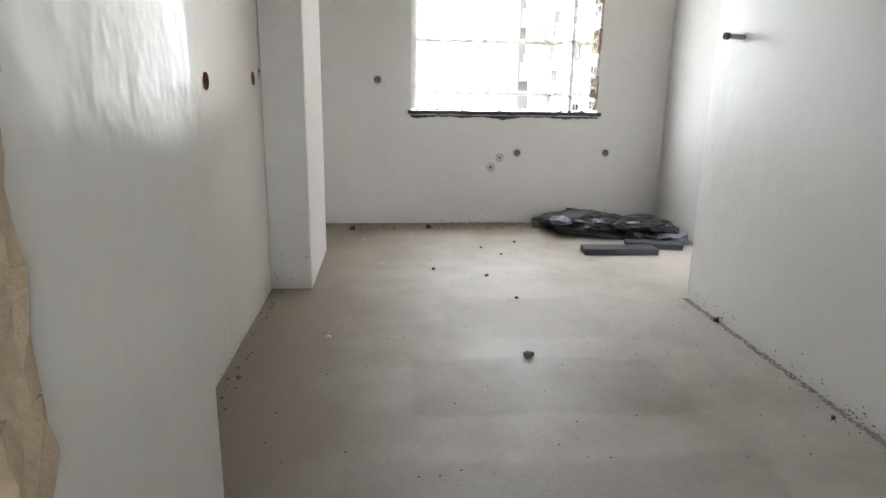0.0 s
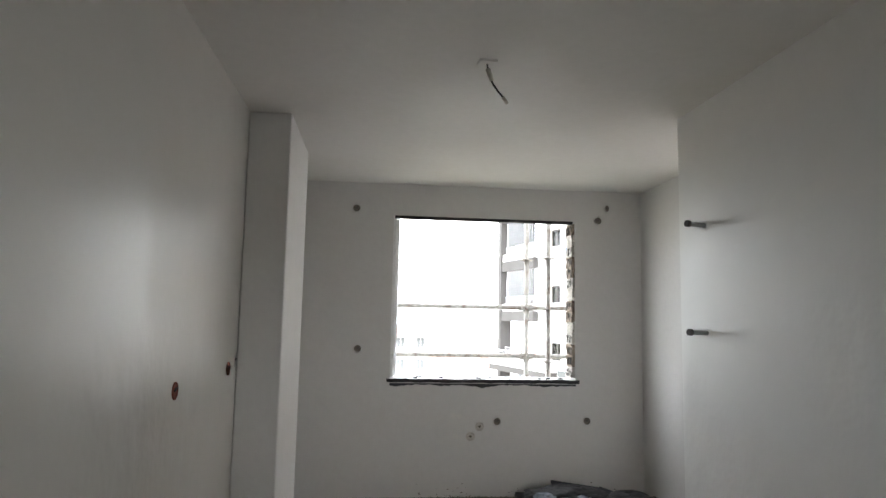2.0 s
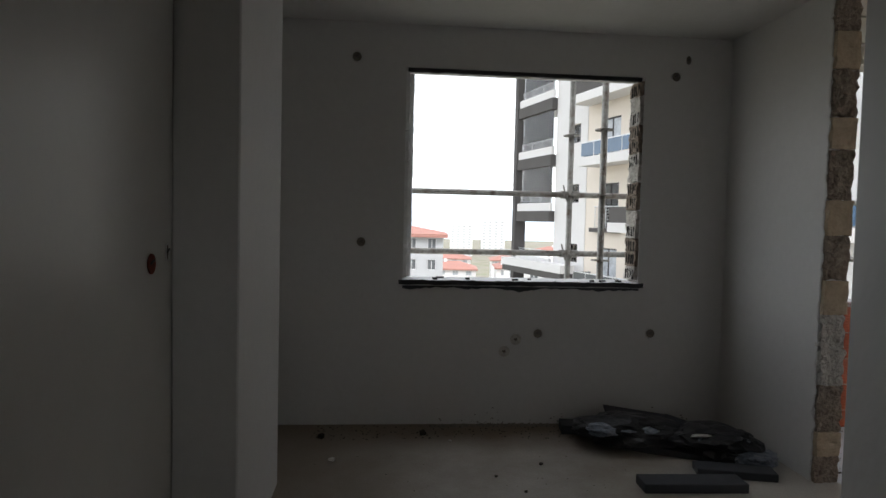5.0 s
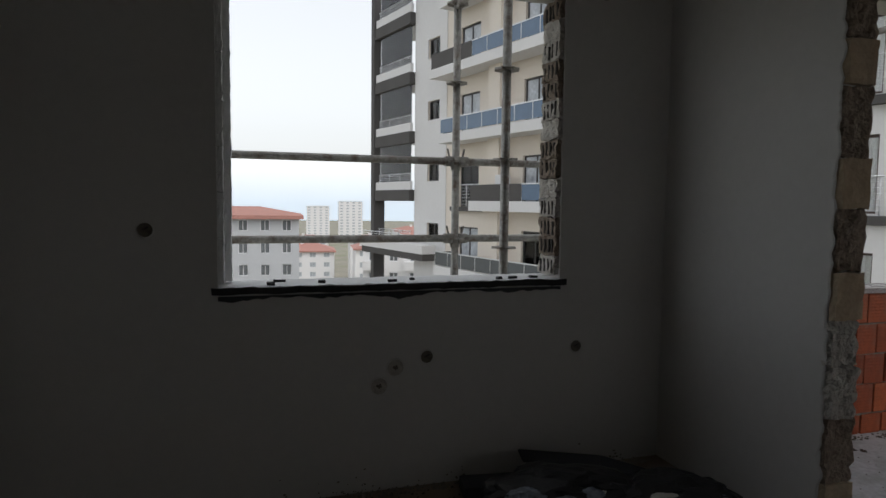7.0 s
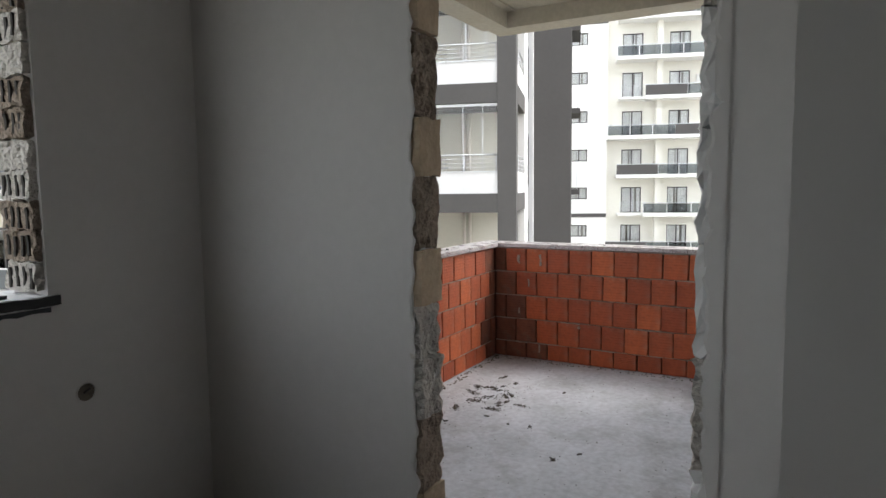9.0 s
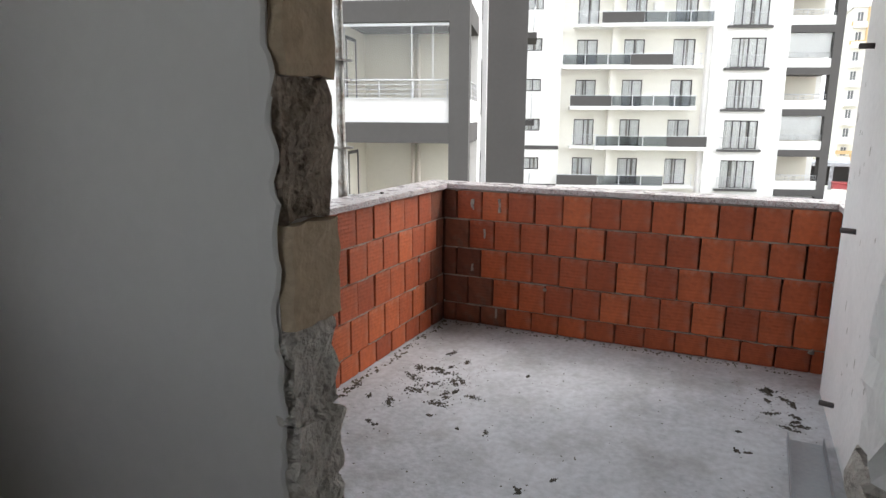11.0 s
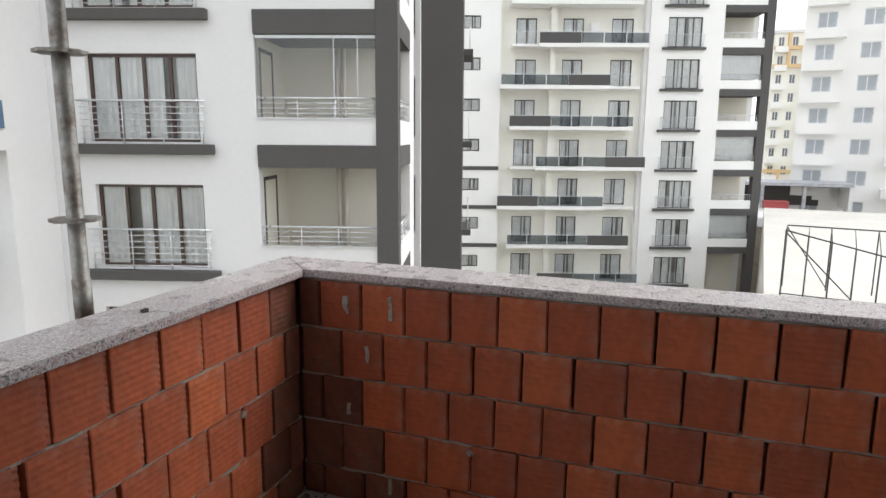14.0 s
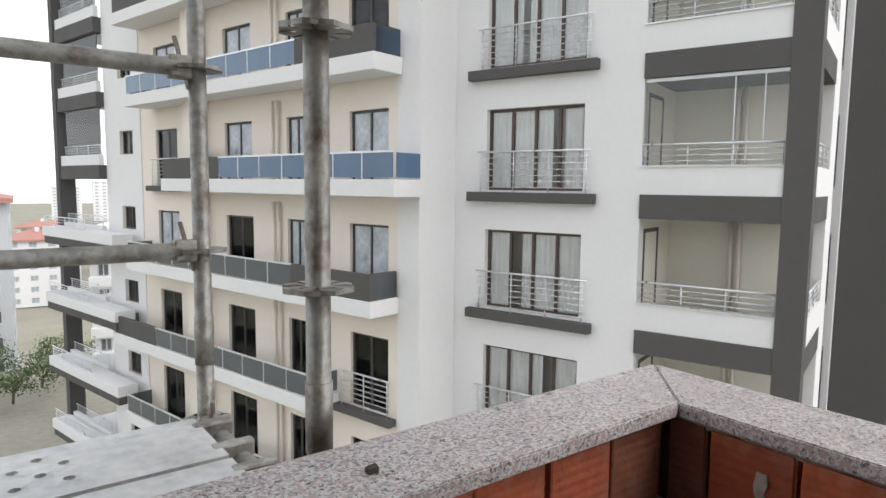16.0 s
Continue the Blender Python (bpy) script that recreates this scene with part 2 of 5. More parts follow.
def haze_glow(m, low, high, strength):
    """Distant haze painted as glow: hills emit bluish light low down and fade upwards into the white sky."""
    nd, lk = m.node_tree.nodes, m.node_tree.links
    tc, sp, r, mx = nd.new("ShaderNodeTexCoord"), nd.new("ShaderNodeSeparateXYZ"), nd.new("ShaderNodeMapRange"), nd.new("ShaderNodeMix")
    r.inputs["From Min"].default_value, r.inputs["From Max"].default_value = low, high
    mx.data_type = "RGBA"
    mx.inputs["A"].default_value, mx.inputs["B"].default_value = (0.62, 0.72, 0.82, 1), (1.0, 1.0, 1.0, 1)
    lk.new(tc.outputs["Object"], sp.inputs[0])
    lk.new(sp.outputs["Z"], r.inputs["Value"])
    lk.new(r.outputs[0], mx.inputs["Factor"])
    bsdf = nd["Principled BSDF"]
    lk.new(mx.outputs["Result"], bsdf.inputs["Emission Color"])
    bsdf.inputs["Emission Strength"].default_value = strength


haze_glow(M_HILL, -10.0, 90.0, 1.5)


def patchy_relief(m, low, high):
    """Trowel marks strong in some areas of the wall and nearly gone in others."""
    nd, lk = m.node_tree.nodes, m.node_tree.links
    relief_node = [n for n in nd if n.type == "BUMP"][0]
    tc, nz, r = nd.new("ShaderNodeTexCoord"), nd.new("ShaderNodeTexNoise"), nd.new("ShaderNodeMapRange")
    nz.inputs["Scale"].default_value, nz.inputs["Detail"].default_value = 0.9, 2
    r.inputs["From Min"].default_value, r.inputs["From Max"].default_value = 0.42, 0.62
    r.inputs["To Min"].default_value, r.inputs["To Max"].default_value = low, high
    sh = nd.new("ShaderNodeMapping")
    sh.inputs["Location"].default_value = (0.2, 0.43, 0.11)
    lk.new(tc.outputs["Object"], sh.inputs["Vector"])
    lk.new(sh.outputs[0], nz.inputs["Vector"])
    lk.new(nz.outputs["Fac"], r.inputs["Value"])
    lk.new(r.outputs[0], relief_node.inputs["Strength"])


patchy_relief(M_SKIM, 0.2, 0.9)
patchy_relief(M_SKIM_EAST, 0.15, 0.8)


def granite_material():
    m = material("speckled_granite", (0.53, 0.50, 0.50), rough=0.3, spread=0.08, scale=10, grain=200, bump=0.03)
    nd, lk = m.node_tree.nodes, m.node_tree.links
    bsdf = nd["Principled BSDF"]
    base = bsdf.inputs["Base Color"].links[0].from_socket
    tc = nd.new("ShaderNodeTexCoord")
    for scale, low, high, colour in ((120, 0.57, 0.61, (0.10, 0.09, 0.09)), (190, 0.53, 0.57, (0.27, 0.24, 0.24)), (85, 0.55, 0.6, (0.40, 0.31, 0.30))):
        n = nd.new("ShaderNodeTexNoise")
        n.inputs["Scale"].default_value, n.inputs["Detail"].default_value = scale, 2
        lk.new(tc.outputs["Object"], n.inputs["Vector"])
        r = nd.new("ShaderNodeMapRange")
        r.inputs["From Min"].default_value, r.inputs["From Max"].default_value = low, high
        lk.new(n.outputs["Fac"], r.inputs["Value"])
        mx = nd.new("ShaderNodeMix")
        mx.data_type = "RGBA"
        mx.inputs["B"].default_value = (*colour, 1)
        lk.new(r.outputs[0], mx.inputs["Factor"])
        lk.new(base, mx.inputs["A"])
        base = mx.outputs["Result"]
    lk.new(base, bsdf.inputs["Base Color"])
    return m


M_GRANITE = granite_material()


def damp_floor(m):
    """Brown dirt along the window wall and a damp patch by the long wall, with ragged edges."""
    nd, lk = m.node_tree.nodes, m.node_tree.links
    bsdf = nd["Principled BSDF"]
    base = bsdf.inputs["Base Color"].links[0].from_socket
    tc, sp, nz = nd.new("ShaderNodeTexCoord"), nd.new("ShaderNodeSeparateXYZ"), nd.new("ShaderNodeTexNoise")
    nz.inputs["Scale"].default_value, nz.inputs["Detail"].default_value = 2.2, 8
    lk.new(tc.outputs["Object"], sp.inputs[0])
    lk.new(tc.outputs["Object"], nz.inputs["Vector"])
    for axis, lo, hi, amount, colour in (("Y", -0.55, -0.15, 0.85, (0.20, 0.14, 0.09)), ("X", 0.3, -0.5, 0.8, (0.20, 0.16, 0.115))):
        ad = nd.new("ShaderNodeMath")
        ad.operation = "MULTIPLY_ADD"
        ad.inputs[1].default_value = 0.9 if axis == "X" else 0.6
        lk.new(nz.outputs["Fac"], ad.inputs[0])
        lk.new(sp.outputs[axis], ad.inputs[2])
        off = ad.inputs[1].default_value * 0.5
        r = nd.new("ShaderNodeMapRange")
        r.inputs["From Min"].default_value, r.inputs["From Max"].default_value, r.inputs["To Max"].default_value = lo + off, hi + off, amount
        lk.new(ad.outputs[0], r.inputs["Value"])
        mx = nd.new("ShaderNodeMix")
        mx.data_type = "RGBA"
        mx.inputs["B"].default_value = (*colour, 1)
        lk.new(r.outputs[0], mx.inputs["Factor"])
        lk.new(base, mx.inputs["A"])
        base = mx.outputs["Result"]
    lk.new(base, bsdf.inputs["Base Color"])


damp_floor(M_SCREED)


def floated_patches(m, rects):
    """Rectangles that were floated separately: slightly darker or lighter, with soft uneven edges."""
    nd, lk = m.node_tree.nodes, m.node_tree.links
    bsdf = nd["Principled BSDF"]
    base = bsdf.inputs["Base Color"].links[0].from_socket
    tc, sp, nz, wob = nd.new("ShaderNodeTexCoord"), nd.new("ShaderNodeSeparateXYZ"), nd.new("ShaderNodeTexNoise"), nd.new("ShaderNodeVectorMath")
    nz.inputs["Scale"].default_value = 3.0
    wob.operation = "MULTIPLY_ADD"
    wob.inputs[1].default_value = (0.16, 0.16, 0)
    lk.new(tc.outputs["Object"], nz.inputs["Vector"])
    lk.new(nz.outputs["Color"], wob.inputs[0])
    lk.new(tc.outputs["Object"], wob.inputs[2])
    lk.new(wob.outputs[0], sp.inputs[0])
    for x, y, a, b, gain in rects:
        out = None
        for axis, c, half in (("X", x + 0.08, a), ("Y", y + 0.08, b)):
            d = nd.new("ShaderNodeMath")
            d.operation = "SUBTRACT"
            d.inputs[1].default_value = c
            lk.new(sp.outputs[axis], d.inputs[0])
            e = nd.new("ShaderNodeMath")
            e.operation = "ABSOLUTE"
            lk.new(d.outputs[0], e.inputs[0])
            r = nd.new("ShaderNodeMapRange")
            r.inputs["From Min"].default_value, r.inputs["From Max"].default_value = half + 0.02, half - 0.02
            lk.new(e.outputs[0], r.inputs["Value"])
            if out is None:
                out = r.outputs[0]
            else:
                mu = nd.new("ShaderNodeMath")
                mu.operation = "MULTIPLY"
                lk.new(out, mu.inputs[0])
                lk.new(r.outputs[0], mu.inputs[1])
                out = mu.outputs[0]
        mx = nd.new("ShaderNodeMix")
        mx.data_type = "RGBA"
        mx.blend_type = "MULTIPLY"
        mx.inputs["B"].default_value = (gain, gain, gain, 1)
        lk.new(out, mx.inputs["Factor"])
        lk.new(base, mx.inputs["A"])
        base = mx.outputs["Result"]
    lk.new(base, bsdf.inputs["Base Color"])


floated_patches(M_SCREED, ((0.45, -3.15, 0.55, 0.25, 0.86), (0.5, -2.35, 0.42, 0.3, 0.9), (0.35, -4.2, 0.7, 0.5, 0.88)))

CLEAR = (M_GLASS, M_SMOKED)

# ---- geometry helpers ----


def mesh_of(name, bm, mat):
    bm.normal_update()
    me = bpy.data.meshes.new(name)
    bm.to_mesh(me)
    bm.free()
    for m in mat if isinstance(mat, (list, tuple)) else [mat]:
        me.materials.append(m)
    return me


def part(name, bm, mat, parent, label="", at=None):
    """One mesh object under a thing or a part; bm may be a finished mesh."""
    me = mesh_of(name, bm, mat) if isinstance(bm, bmesh.types.BMesh) else bm
    ob = new(name, me)
    ob.parent = parent
    if at is not None:
        ob.matrix_basis = at
    if label:
        ob["label"] = label
    if me.materials and me.materials[0] in CLEAR:
        ob.visible_shadow = False
    return ob


def thing(name, label, category, group="", at=None, kind=""):
    ob = new(name)
    ob.empty_display_size = 0.1
    if at is not None:
        ob.matrix_basis = at
    return tagged(ob, label, category, group, kind)


def solid(name, bm, mat, label="", category="", group="", kind="", at=None):
    ob = new(name, mesh_of(name, bm, mat))
    if at is not None:
        ob.matrix_basis = at
    return tagged(ob, label, category, group, kind)


def add_box(bm, x0, x1, y0, y1, z0, z1, mat=0):
    v = [bm.verts.new((x, y, z)) for x in (x0, x1) for y in (y0, y1) for z in (z0, z1)]
    fs = [bm.faces.new([v[i] for i in q]) for q in ((0, 1, 3, 2), (4, 6, 7, 5), (0, 4, 5, 1), (2, 3, 7, 6), (0, 2, 6, 4), (1, 5, 7, 3))]
    for f in fs:
        f.material_index = mat
    return v


def box(*r):
    bm = bmesh.new()
    add_box(bm, *r)
    return bm


def bevelled(x0, x1, y0, y1, z0, z1, r=0.01, seg=2):
    bm = box(x0, x1, y0, y1, z0, z1)
    bmesh.ops.bevel(bm, geom=list(bm.edges), offset=r, segments=seg, profile=0.5, affect="EDGES")
    return bm


def add_pipe(bm, a, b, r, n=14, cap=True):
    a, b = Vector(a), Vector(b)
    q = (b - a).to_track_quat("Z", "Y")
    rings = []
    for p in (a, b):
        rings.append([bm.verts.new(p + q @ Vector((r * math.cos(k * math.tau / n), r * math.sin(k * math.tau / n), 0))) for k in range(n)])
    for k in range(n):
        f = bm.faces.new((rings[0][k], rings[0][(k + 1) % n], rings[1][(k + 1) % n], rings[1][k]))
        f.smooth = True
    if cap:
        bm.faces.new(rings[0][::-1])
        bm.faces.new(rings[1])
    return bm


def pipe(a, b, r, n=14):
    return add_pipe(bmesh.new(), a, b, r, n)


def panel(u0, u1, v0, v1, holes=(), t=0.2, bm=None, y0=0.0, wobble=0.0, rng=None):
    """An upright wall in its own xz plane, its front at y = y0 and its back at y0 + t, with openings through it."""
    bm = bm or bmesh.new()
    us = sorted({u0, u1, *[u for h in holes for u in h[:2] if u0 < u < u1]})
    vs = sorted({v0, v1, *[v for h in holes for v in h[2:] if v0 < v < v1]})
    full = [[not any(h[0] < (a + b) / 2 < h[1] and h[2] < (c + d) / 2 < h[3] for h in holes) for c, d in zip(vs, vs[1:])] for a, b in zip(us, us[1:])]
    cache = {}

    def vert(i, k, side):
        if (i, k, side) not in cache:
            cache[i, k, side] = bm.verts.new((us[i], y0 + side * t, vs[k]))
        return cache[i, k, side]

    nu, nv = len(us) - 1, len(vs) - 1
    for i in range(nu):
        for k in range(nv):
            if not full[i][k]:
                continue
            bm.faces.new((vert(i, k, 0), vert(i + 1, k, 0), vert(i + 1, k + 1, 0), vert(i, k + 1, 0)))
            bm.faces.new((vert(i, k, 1), vert(i, k + 1, 1), vert(i + 1, k + 1, 1), vert(i + 1, k, 1)))
            for di, dk, a, b in ((-1, 0, (i, k + 1), (i, k)), (1, 0, (i + 1, k), (i + 1, k + 1)), (0, -1, (i, k), (i + 1, k)), (0, 1, (i + 1, k + 1), (i, k + 1))):
                ii, kk = i + di, k + dk
                if 0 <= ii < nu and 0 <= kk < nv and full[ii][kk]:
                    continue
                bm.faces.new((vert(*a, 0), vert(*a, 1), vert(*b, 1), vert(*b, 0)))
    return bm


# ---- the room ----
H = 2.65
XL, XN, XE = -0.885, 1.56, 2.225
YB = -7.6
rng = random.Random(7)

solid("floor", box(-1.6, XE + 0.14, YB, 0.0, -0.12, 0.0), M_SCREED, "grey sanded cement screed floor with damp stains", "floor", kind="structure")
solid("ceiling", box(-1.6, XE + 0.14, YB - 0.2, 0.2, H, H + 0.25), M_CEIL, "rough white plastered ceiling", "ceiling", kind="structure")
WIN = (0.0, 1.615, 0.955, 2.372)
wall_north = solid("wall_north", panel(XL - 0.2, XE + 0.14, 0.0, H, [WIN], 0.2), M_PLASTER, "unfinished plaster wall with a raw window opening", "wall", kind="structure")
solid("wall_west", panel(-4.3, 0.0, 0.0, H, (), 0.2), M_SKIM, "glossy skimmed plaster wall with open junction boxes", "wall", kind="structure", at=pose(XL, 0, 0, 0, 0, 90))
bm = bevelled(XL + 0.001, -0.645, -1.847, -0.953, 0.0, H - 0.001, 0.006, 1)
solid("pier", bm, M_PLASTER, "plastered structural pier standing against the wall", "pier", kind="structure")
# nearer thick part of the west wall with the raw door opening
solid("wall_west_near", panel(YB, -4.3, 0.0, H, [(-5.95, -4.93, -0.1, 2.1)], 0.36), M_SKIM, "glossy skimmed plaster wall beside a raw door opening", "wall", kind="structure", at=pose(-0.54, 0, 0, 0, 0, 90))
solid("wall_south", panel(-XE - 0.14, 1.6, 0.0, H, [(-0.95, 0.15, 1.0, 2.1)], 0.2), M_PLASTER, "plain plastered back wall with a window opening", "wall", kind="structure", at=pose(0, YB, 0, 0, 0, 180))
# unseen slab added to keep direct sun out of the back window
solid("sun_shade_south", box(-2.0, XE + 0.3, YB - 1.9, YB - 0.2, H + 0.05, H + 0.25), M_SOFFIT, "added unseen concrete slab that keeps the sun off the back window", "slab", kind="structure")
solid("wall_hall", box(-1.8, -1.6, YB, -4.3, 0.0, H), M_PLASTER, "plain wall beyond the door opening", "wall", kind="structure")
solid("wall_hall_end", box(-1.6, -1.085, -4.3, -4.1, 0.0, H), M_PLASTER, "plain wall closing the hall", "wall", kind="structure")
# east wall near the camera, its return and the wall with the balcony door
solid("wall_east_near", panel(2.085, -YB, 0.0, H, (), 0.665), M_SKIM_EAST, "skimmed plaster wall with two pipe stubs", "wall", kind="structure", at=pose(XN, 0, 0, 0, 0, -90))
DOOR = (1.0, 1.9, -0.3, 2.62)
wall_east = solid("wall_east", panel(0.0, 2.085, 0.0, H, [DOOR], 0.14), M_PLASTER, "plaster wall with a raw balcony door opening", "wall", kind="structure", at=pose(XE, 0, 0, 0, 0, -90))
solid("threshold", box(XE, XE + 0.14, -1.9, -1.0, -0.12, -0.004), M_CONCRETE, "bare concrete threshold", "threshold", kind="structure")


def rough_block(w, d, h, amp, seed, nx=4, ny=8, nz=8):
    """A broken masonry block: a box whose faces are uneven."""
    bm = bmesh.new()
    grid = {}
    for i in range(nx + 1):
        for j in range(ny + 1):
            for k in range(nz + 1):
                if i in (0, nx) or j in (0, ny) or k in (0, nz):
                    p = Vector((w * i / nx, d * j / ny, h * k / nz))
                    o = Vector((seed * 3.1, seed * 1.7, seed * 5.3))
                    dv = noise.noise_vector((p + o) * 22) * amp + noise.noise_vector((p + o) * 60) * amp * 0.5
                    grid[i, j, k] = bm.verts.new(p + dv)
    for i in range(nx + 1):
        for j in range(ny + 1):
            for k in range(nz + 1):
                for a, b, n in (((1, 0, 0), (0, 1, 0), "k"), ((1, 0, 0), (0, 0, 1), "j"), ((0, 1, 0), (0, 0, 1), "i")):
                    q = [(i, j, k), (i + a[0], j + a[1], k + a[2]), (i + a[0] + b[0], j + a[1] + b[1], k + a[2] + b[2]), (i + b[0], j + b[1], k + b[2])]
                    fixed = {"i": i in (0, nx), "j": j in (0, ny), "k": k in (0, nz)}[n]
                    if fixed and all(c in grid for c in q):
                        bm.faces.new([grid[c] for c in q])
    bmesh.ops.recalc_face_normals(bm, faces=bm.faces)
    return bm


def ragged_strip(length, width, seed, thick=0.012):
    """A plaster edge broken off unevenly: an upright strip whose free side is ragged."""
    bm = bmesh.new()
    n = int(length / 0.018)
    prev = None
    for k in range(n + 1):
        zz = length * k / n
        o = Vector((seed * 2.7, zz * 5, 0.4))
        w = width * (1 + 0.4 * noise.noise(o) + 0.5 * noise.noise(o * 4.1) + 0.25 * noise.noise(o * 11))
        row = [bm.verts.new(q) for q in ((0, 0, zz), (w, -0.0, zz), (w + 0.008, thick * 0.5, zz), (w - 0.004, thick, zz))]
        if prev:
            for a in range(3):
                bm.faces.new((prev[a], prev[a + 1], row[a + 1], row[a]))
        prev = row
    return bm


# broken masonry at the balcony door: far jamb
part("plaster_edge", ragged_strip(2.6, 0.034, 1, 0.006), M_PLASTER, wall_east, at=Matrix.Translation((0.965, -0.006, 0.0)))
part("plaster_edge", ragged_strip(2.6, 0.034, 2, 0.006), M_PLASTER, wall_east, at=pose(1.935, -0.006, 2.6, 0, 180, 0))
z, n = -0.05, 0
for h, mat in ((0.2, M_JAMB_DARK), (0.13, M_JAMB_TAN), (0.26, M_JAMB_DARK), (0.20, M_JAMB_GREY), (0.18, M_JAMB_GREY), (0.185, M_JAMB_TAN), (0.24, M_JAMB_DARK), (0.19, M_JAMB_TAN),
               (0.27, M_JAMB_DARK), (0.17, M_JAMB_TAN), (0.25, M_JAMB_DARK), (0.2, M_JAMB_TAN), (0.2, M_JAMB_DARK)):
    amp = 0.006 if mat is M_JAMB_TAN else 0.017
    part("jamb_block", rough_block(0.032 + 0.012 * (n % 2), 0.134, h - 0.004, amp, n, 3, 6, 9), mat, wall_east, at=Matrix.Translation((1.0 - 0.012, 0.002, z)))
    z += h
    n += 1
# near jamb, seen edge on
z = -0.05
for k in range(9):
    h = 0.3
    part("jamb_block", rough_block(0.05, 0.134, h - 0.004, 0.016, 40 + k, 3, 6, 9), (M_EXT_PLASTER, M_JAMB_GREY)[k % 4 == 2], wall_east, at=Matrix.Translation((1.868, 0.003, z)))
    z += h
# raw door opening by the start
z = 0.0
for k in range(7):
    bmr = rough_block(0.07, 0.35, 0.298, 0.012, 70 + k, 3, 6, 9)
    o = solid("door_edge", bmr, (M_JAMB_TAN, M_JAMB_GREY)[k % 3 == 1], "broken raw masonry edge of a door opening", "door edge", kind="structure", at=pose(-0.528, -4.985, 0.3 * k, 0, 0, 90))
SLOTS = []


def kept_slot():
    """A raised dark box for a slot in a broken clay block; its colour is the hollow's shade."""
    if not SLOTS:
        SLOTS.append(mesh_of("core_slot", rough_block(0.008, 0.011, 0.066, 0.002, 77, 2, 2, 6), M_SLOT_SHADE))
    return SLOTS[0]


# window reveal: broken bricks on one side, thick plaster on the other
z = 0.99
for k in range(7):
    h = 0.195
    for q in range(2):
        part("reveal_block", rough_block(0.04, 0.178, h / 2 - 0.004, 0.011, 90 + 2 * k + q, 3, 9, 7), (M_JAMB_GREY, M_JAMB_DARK, M_JAMB_GREY, M_JAMB_DARK)[(3 * k + q) % 4], wall_north, at=Matrix.Translation((1.59, 0.012, z + q * h / 2)))
        if (3 * k + q) % 4 != 2:
            for yy in (0.035, 0.075, 0.115, 0.155):
                part("core_slot", kept_slot(), None, wall_north, at=pose(1.586, yy + rng.uniform(-0.006, 0.006), z + q * h / 2 + rng.uniform(0.006, 0.02), rng.uniform(-5, 5), 0, 0))
    part("reveal_block", rough_block(0.03, 0.17, h - 0.002, 0.007, 110 + k, 3, 7, 8), M_EXT_PLASTER, wall_north, at=Matrix.Translation((-0.004, 0.02, z)))
    z += h
part("outer_reveal", rough_block(0.06, 0.085, 1.37, 0.005, 129, 3, 4, 40), M_EXT_PLASTER, wall_north, at=Matrix.Translation((-0.002, 0.125, 0.985)))
part("lintel_edge", rough_block(1.58, 0.03, 0.03, 0.006, 130, 40, 2, 2), M_BLACK, wall_north, at=Matrix.Translation((0.015, 0.004, 2.345)))

sill = thing("window_sill", "light stone window sill with a black bitumen edge", "window sill", at=pose(0, 0, 0))
part("sill_slab", rough_block(1.64, 0.25, 0.02, 0.004, 131, 50, 8, 2), M_EXT_PLASTER, sill, at=Matrix.Translation((-0.012, -0.004, 0.956)))
part("bitumen_edge", rough_block(1.67, 0.022, 0.03, 0.005, 132, 60, 2, 3), M_BLACK, sill, "ragged black bitumen edge", at=Matrix.Translation((-0.025, -0.016, 0.945)))
bm = bmesh.new()
prev = None
for k in range(81):
    x = 0.0 + 1.62 * k / 80
    d = 0.014 + 0.012 * noise.noise(Vector((x * 6, 1.3, 0))) + 0.012 * noise.noise(Vector((x * 25, 2.3, 0)))
    d = max(0.006, d + 0.022 * math.exp(-((x - 0.8) / 0.09) ** 2))
    row = [bm.verts.new((x, -0.0045, 0.938)), bm.verts.new((x, -0.0045, 0.938 - d)), bm.verts.new((x, 0.002, 0.938 - d - 0.002))]
    if prev:
        for a in range(2):
            bm.faces.new((prev[a], prev[a + 1], row[a + 1], row[a]))
    prev = row
part("mortar_smear", bm, M_SLATE, sill, "ragged dark smear under the sill")
for k in range(9):
    x = rng.uniform(0.05, 1.55)
    part("debris_crumb", rough_block(rng.uniform(0.02, 0.06), 0.02, 0.014, 0.005, 150 + k, 2, 2, 2), M_BLACK, sill, at=Matrix.Translation((x, rng.uniform(0.03, 0.14), 0.974)))

# ---- balcony ----
ZF, XP, YP, ZT = -0.06, 5.15, 0.045, 0.86
YW, YS = -2.15, -2.185
solid("balcony_floor", box(XE + 0.14, XP + 0.25, YW - 0.3, YP + 0.25, ZF - 0.2, ZF), M_CONCRETE, "bare rough concrete balcony floor with mossy debris", "balcony floor", kind="structure")
bm = bmesh.new()
add_box(bm, XE + 0.14, XP + 0.22, YW - 0.05, YP + 0.2, 2.63, 2.8)
n_board = 14
for k in range(n_board):
    y0 = YW + (YP - YW + 0.1) * k / n_board
    add_box(bm, XE + 0.14, XP - 0.1, y0 + 0.004, y0 + (YP - YW + 0.1) / n_board - 0.004, 2.618 + 0.004 * (k % 3), 2.634)
add_box(bm, XP - 0.12, XP + 0.1, YW - 0.05, YP + 0.0, 2.5, 2.63)
add_box(bm, XE + 0.14, XP - 0.12, YP - 0.16, YP + 0.04, 2.5, 2.63)
solid("balcony_ceiling", bm, M_SOFFIT, "board-marked raw concrete balcony soffit with edge beams", "balcony ceiling", kind="structure")


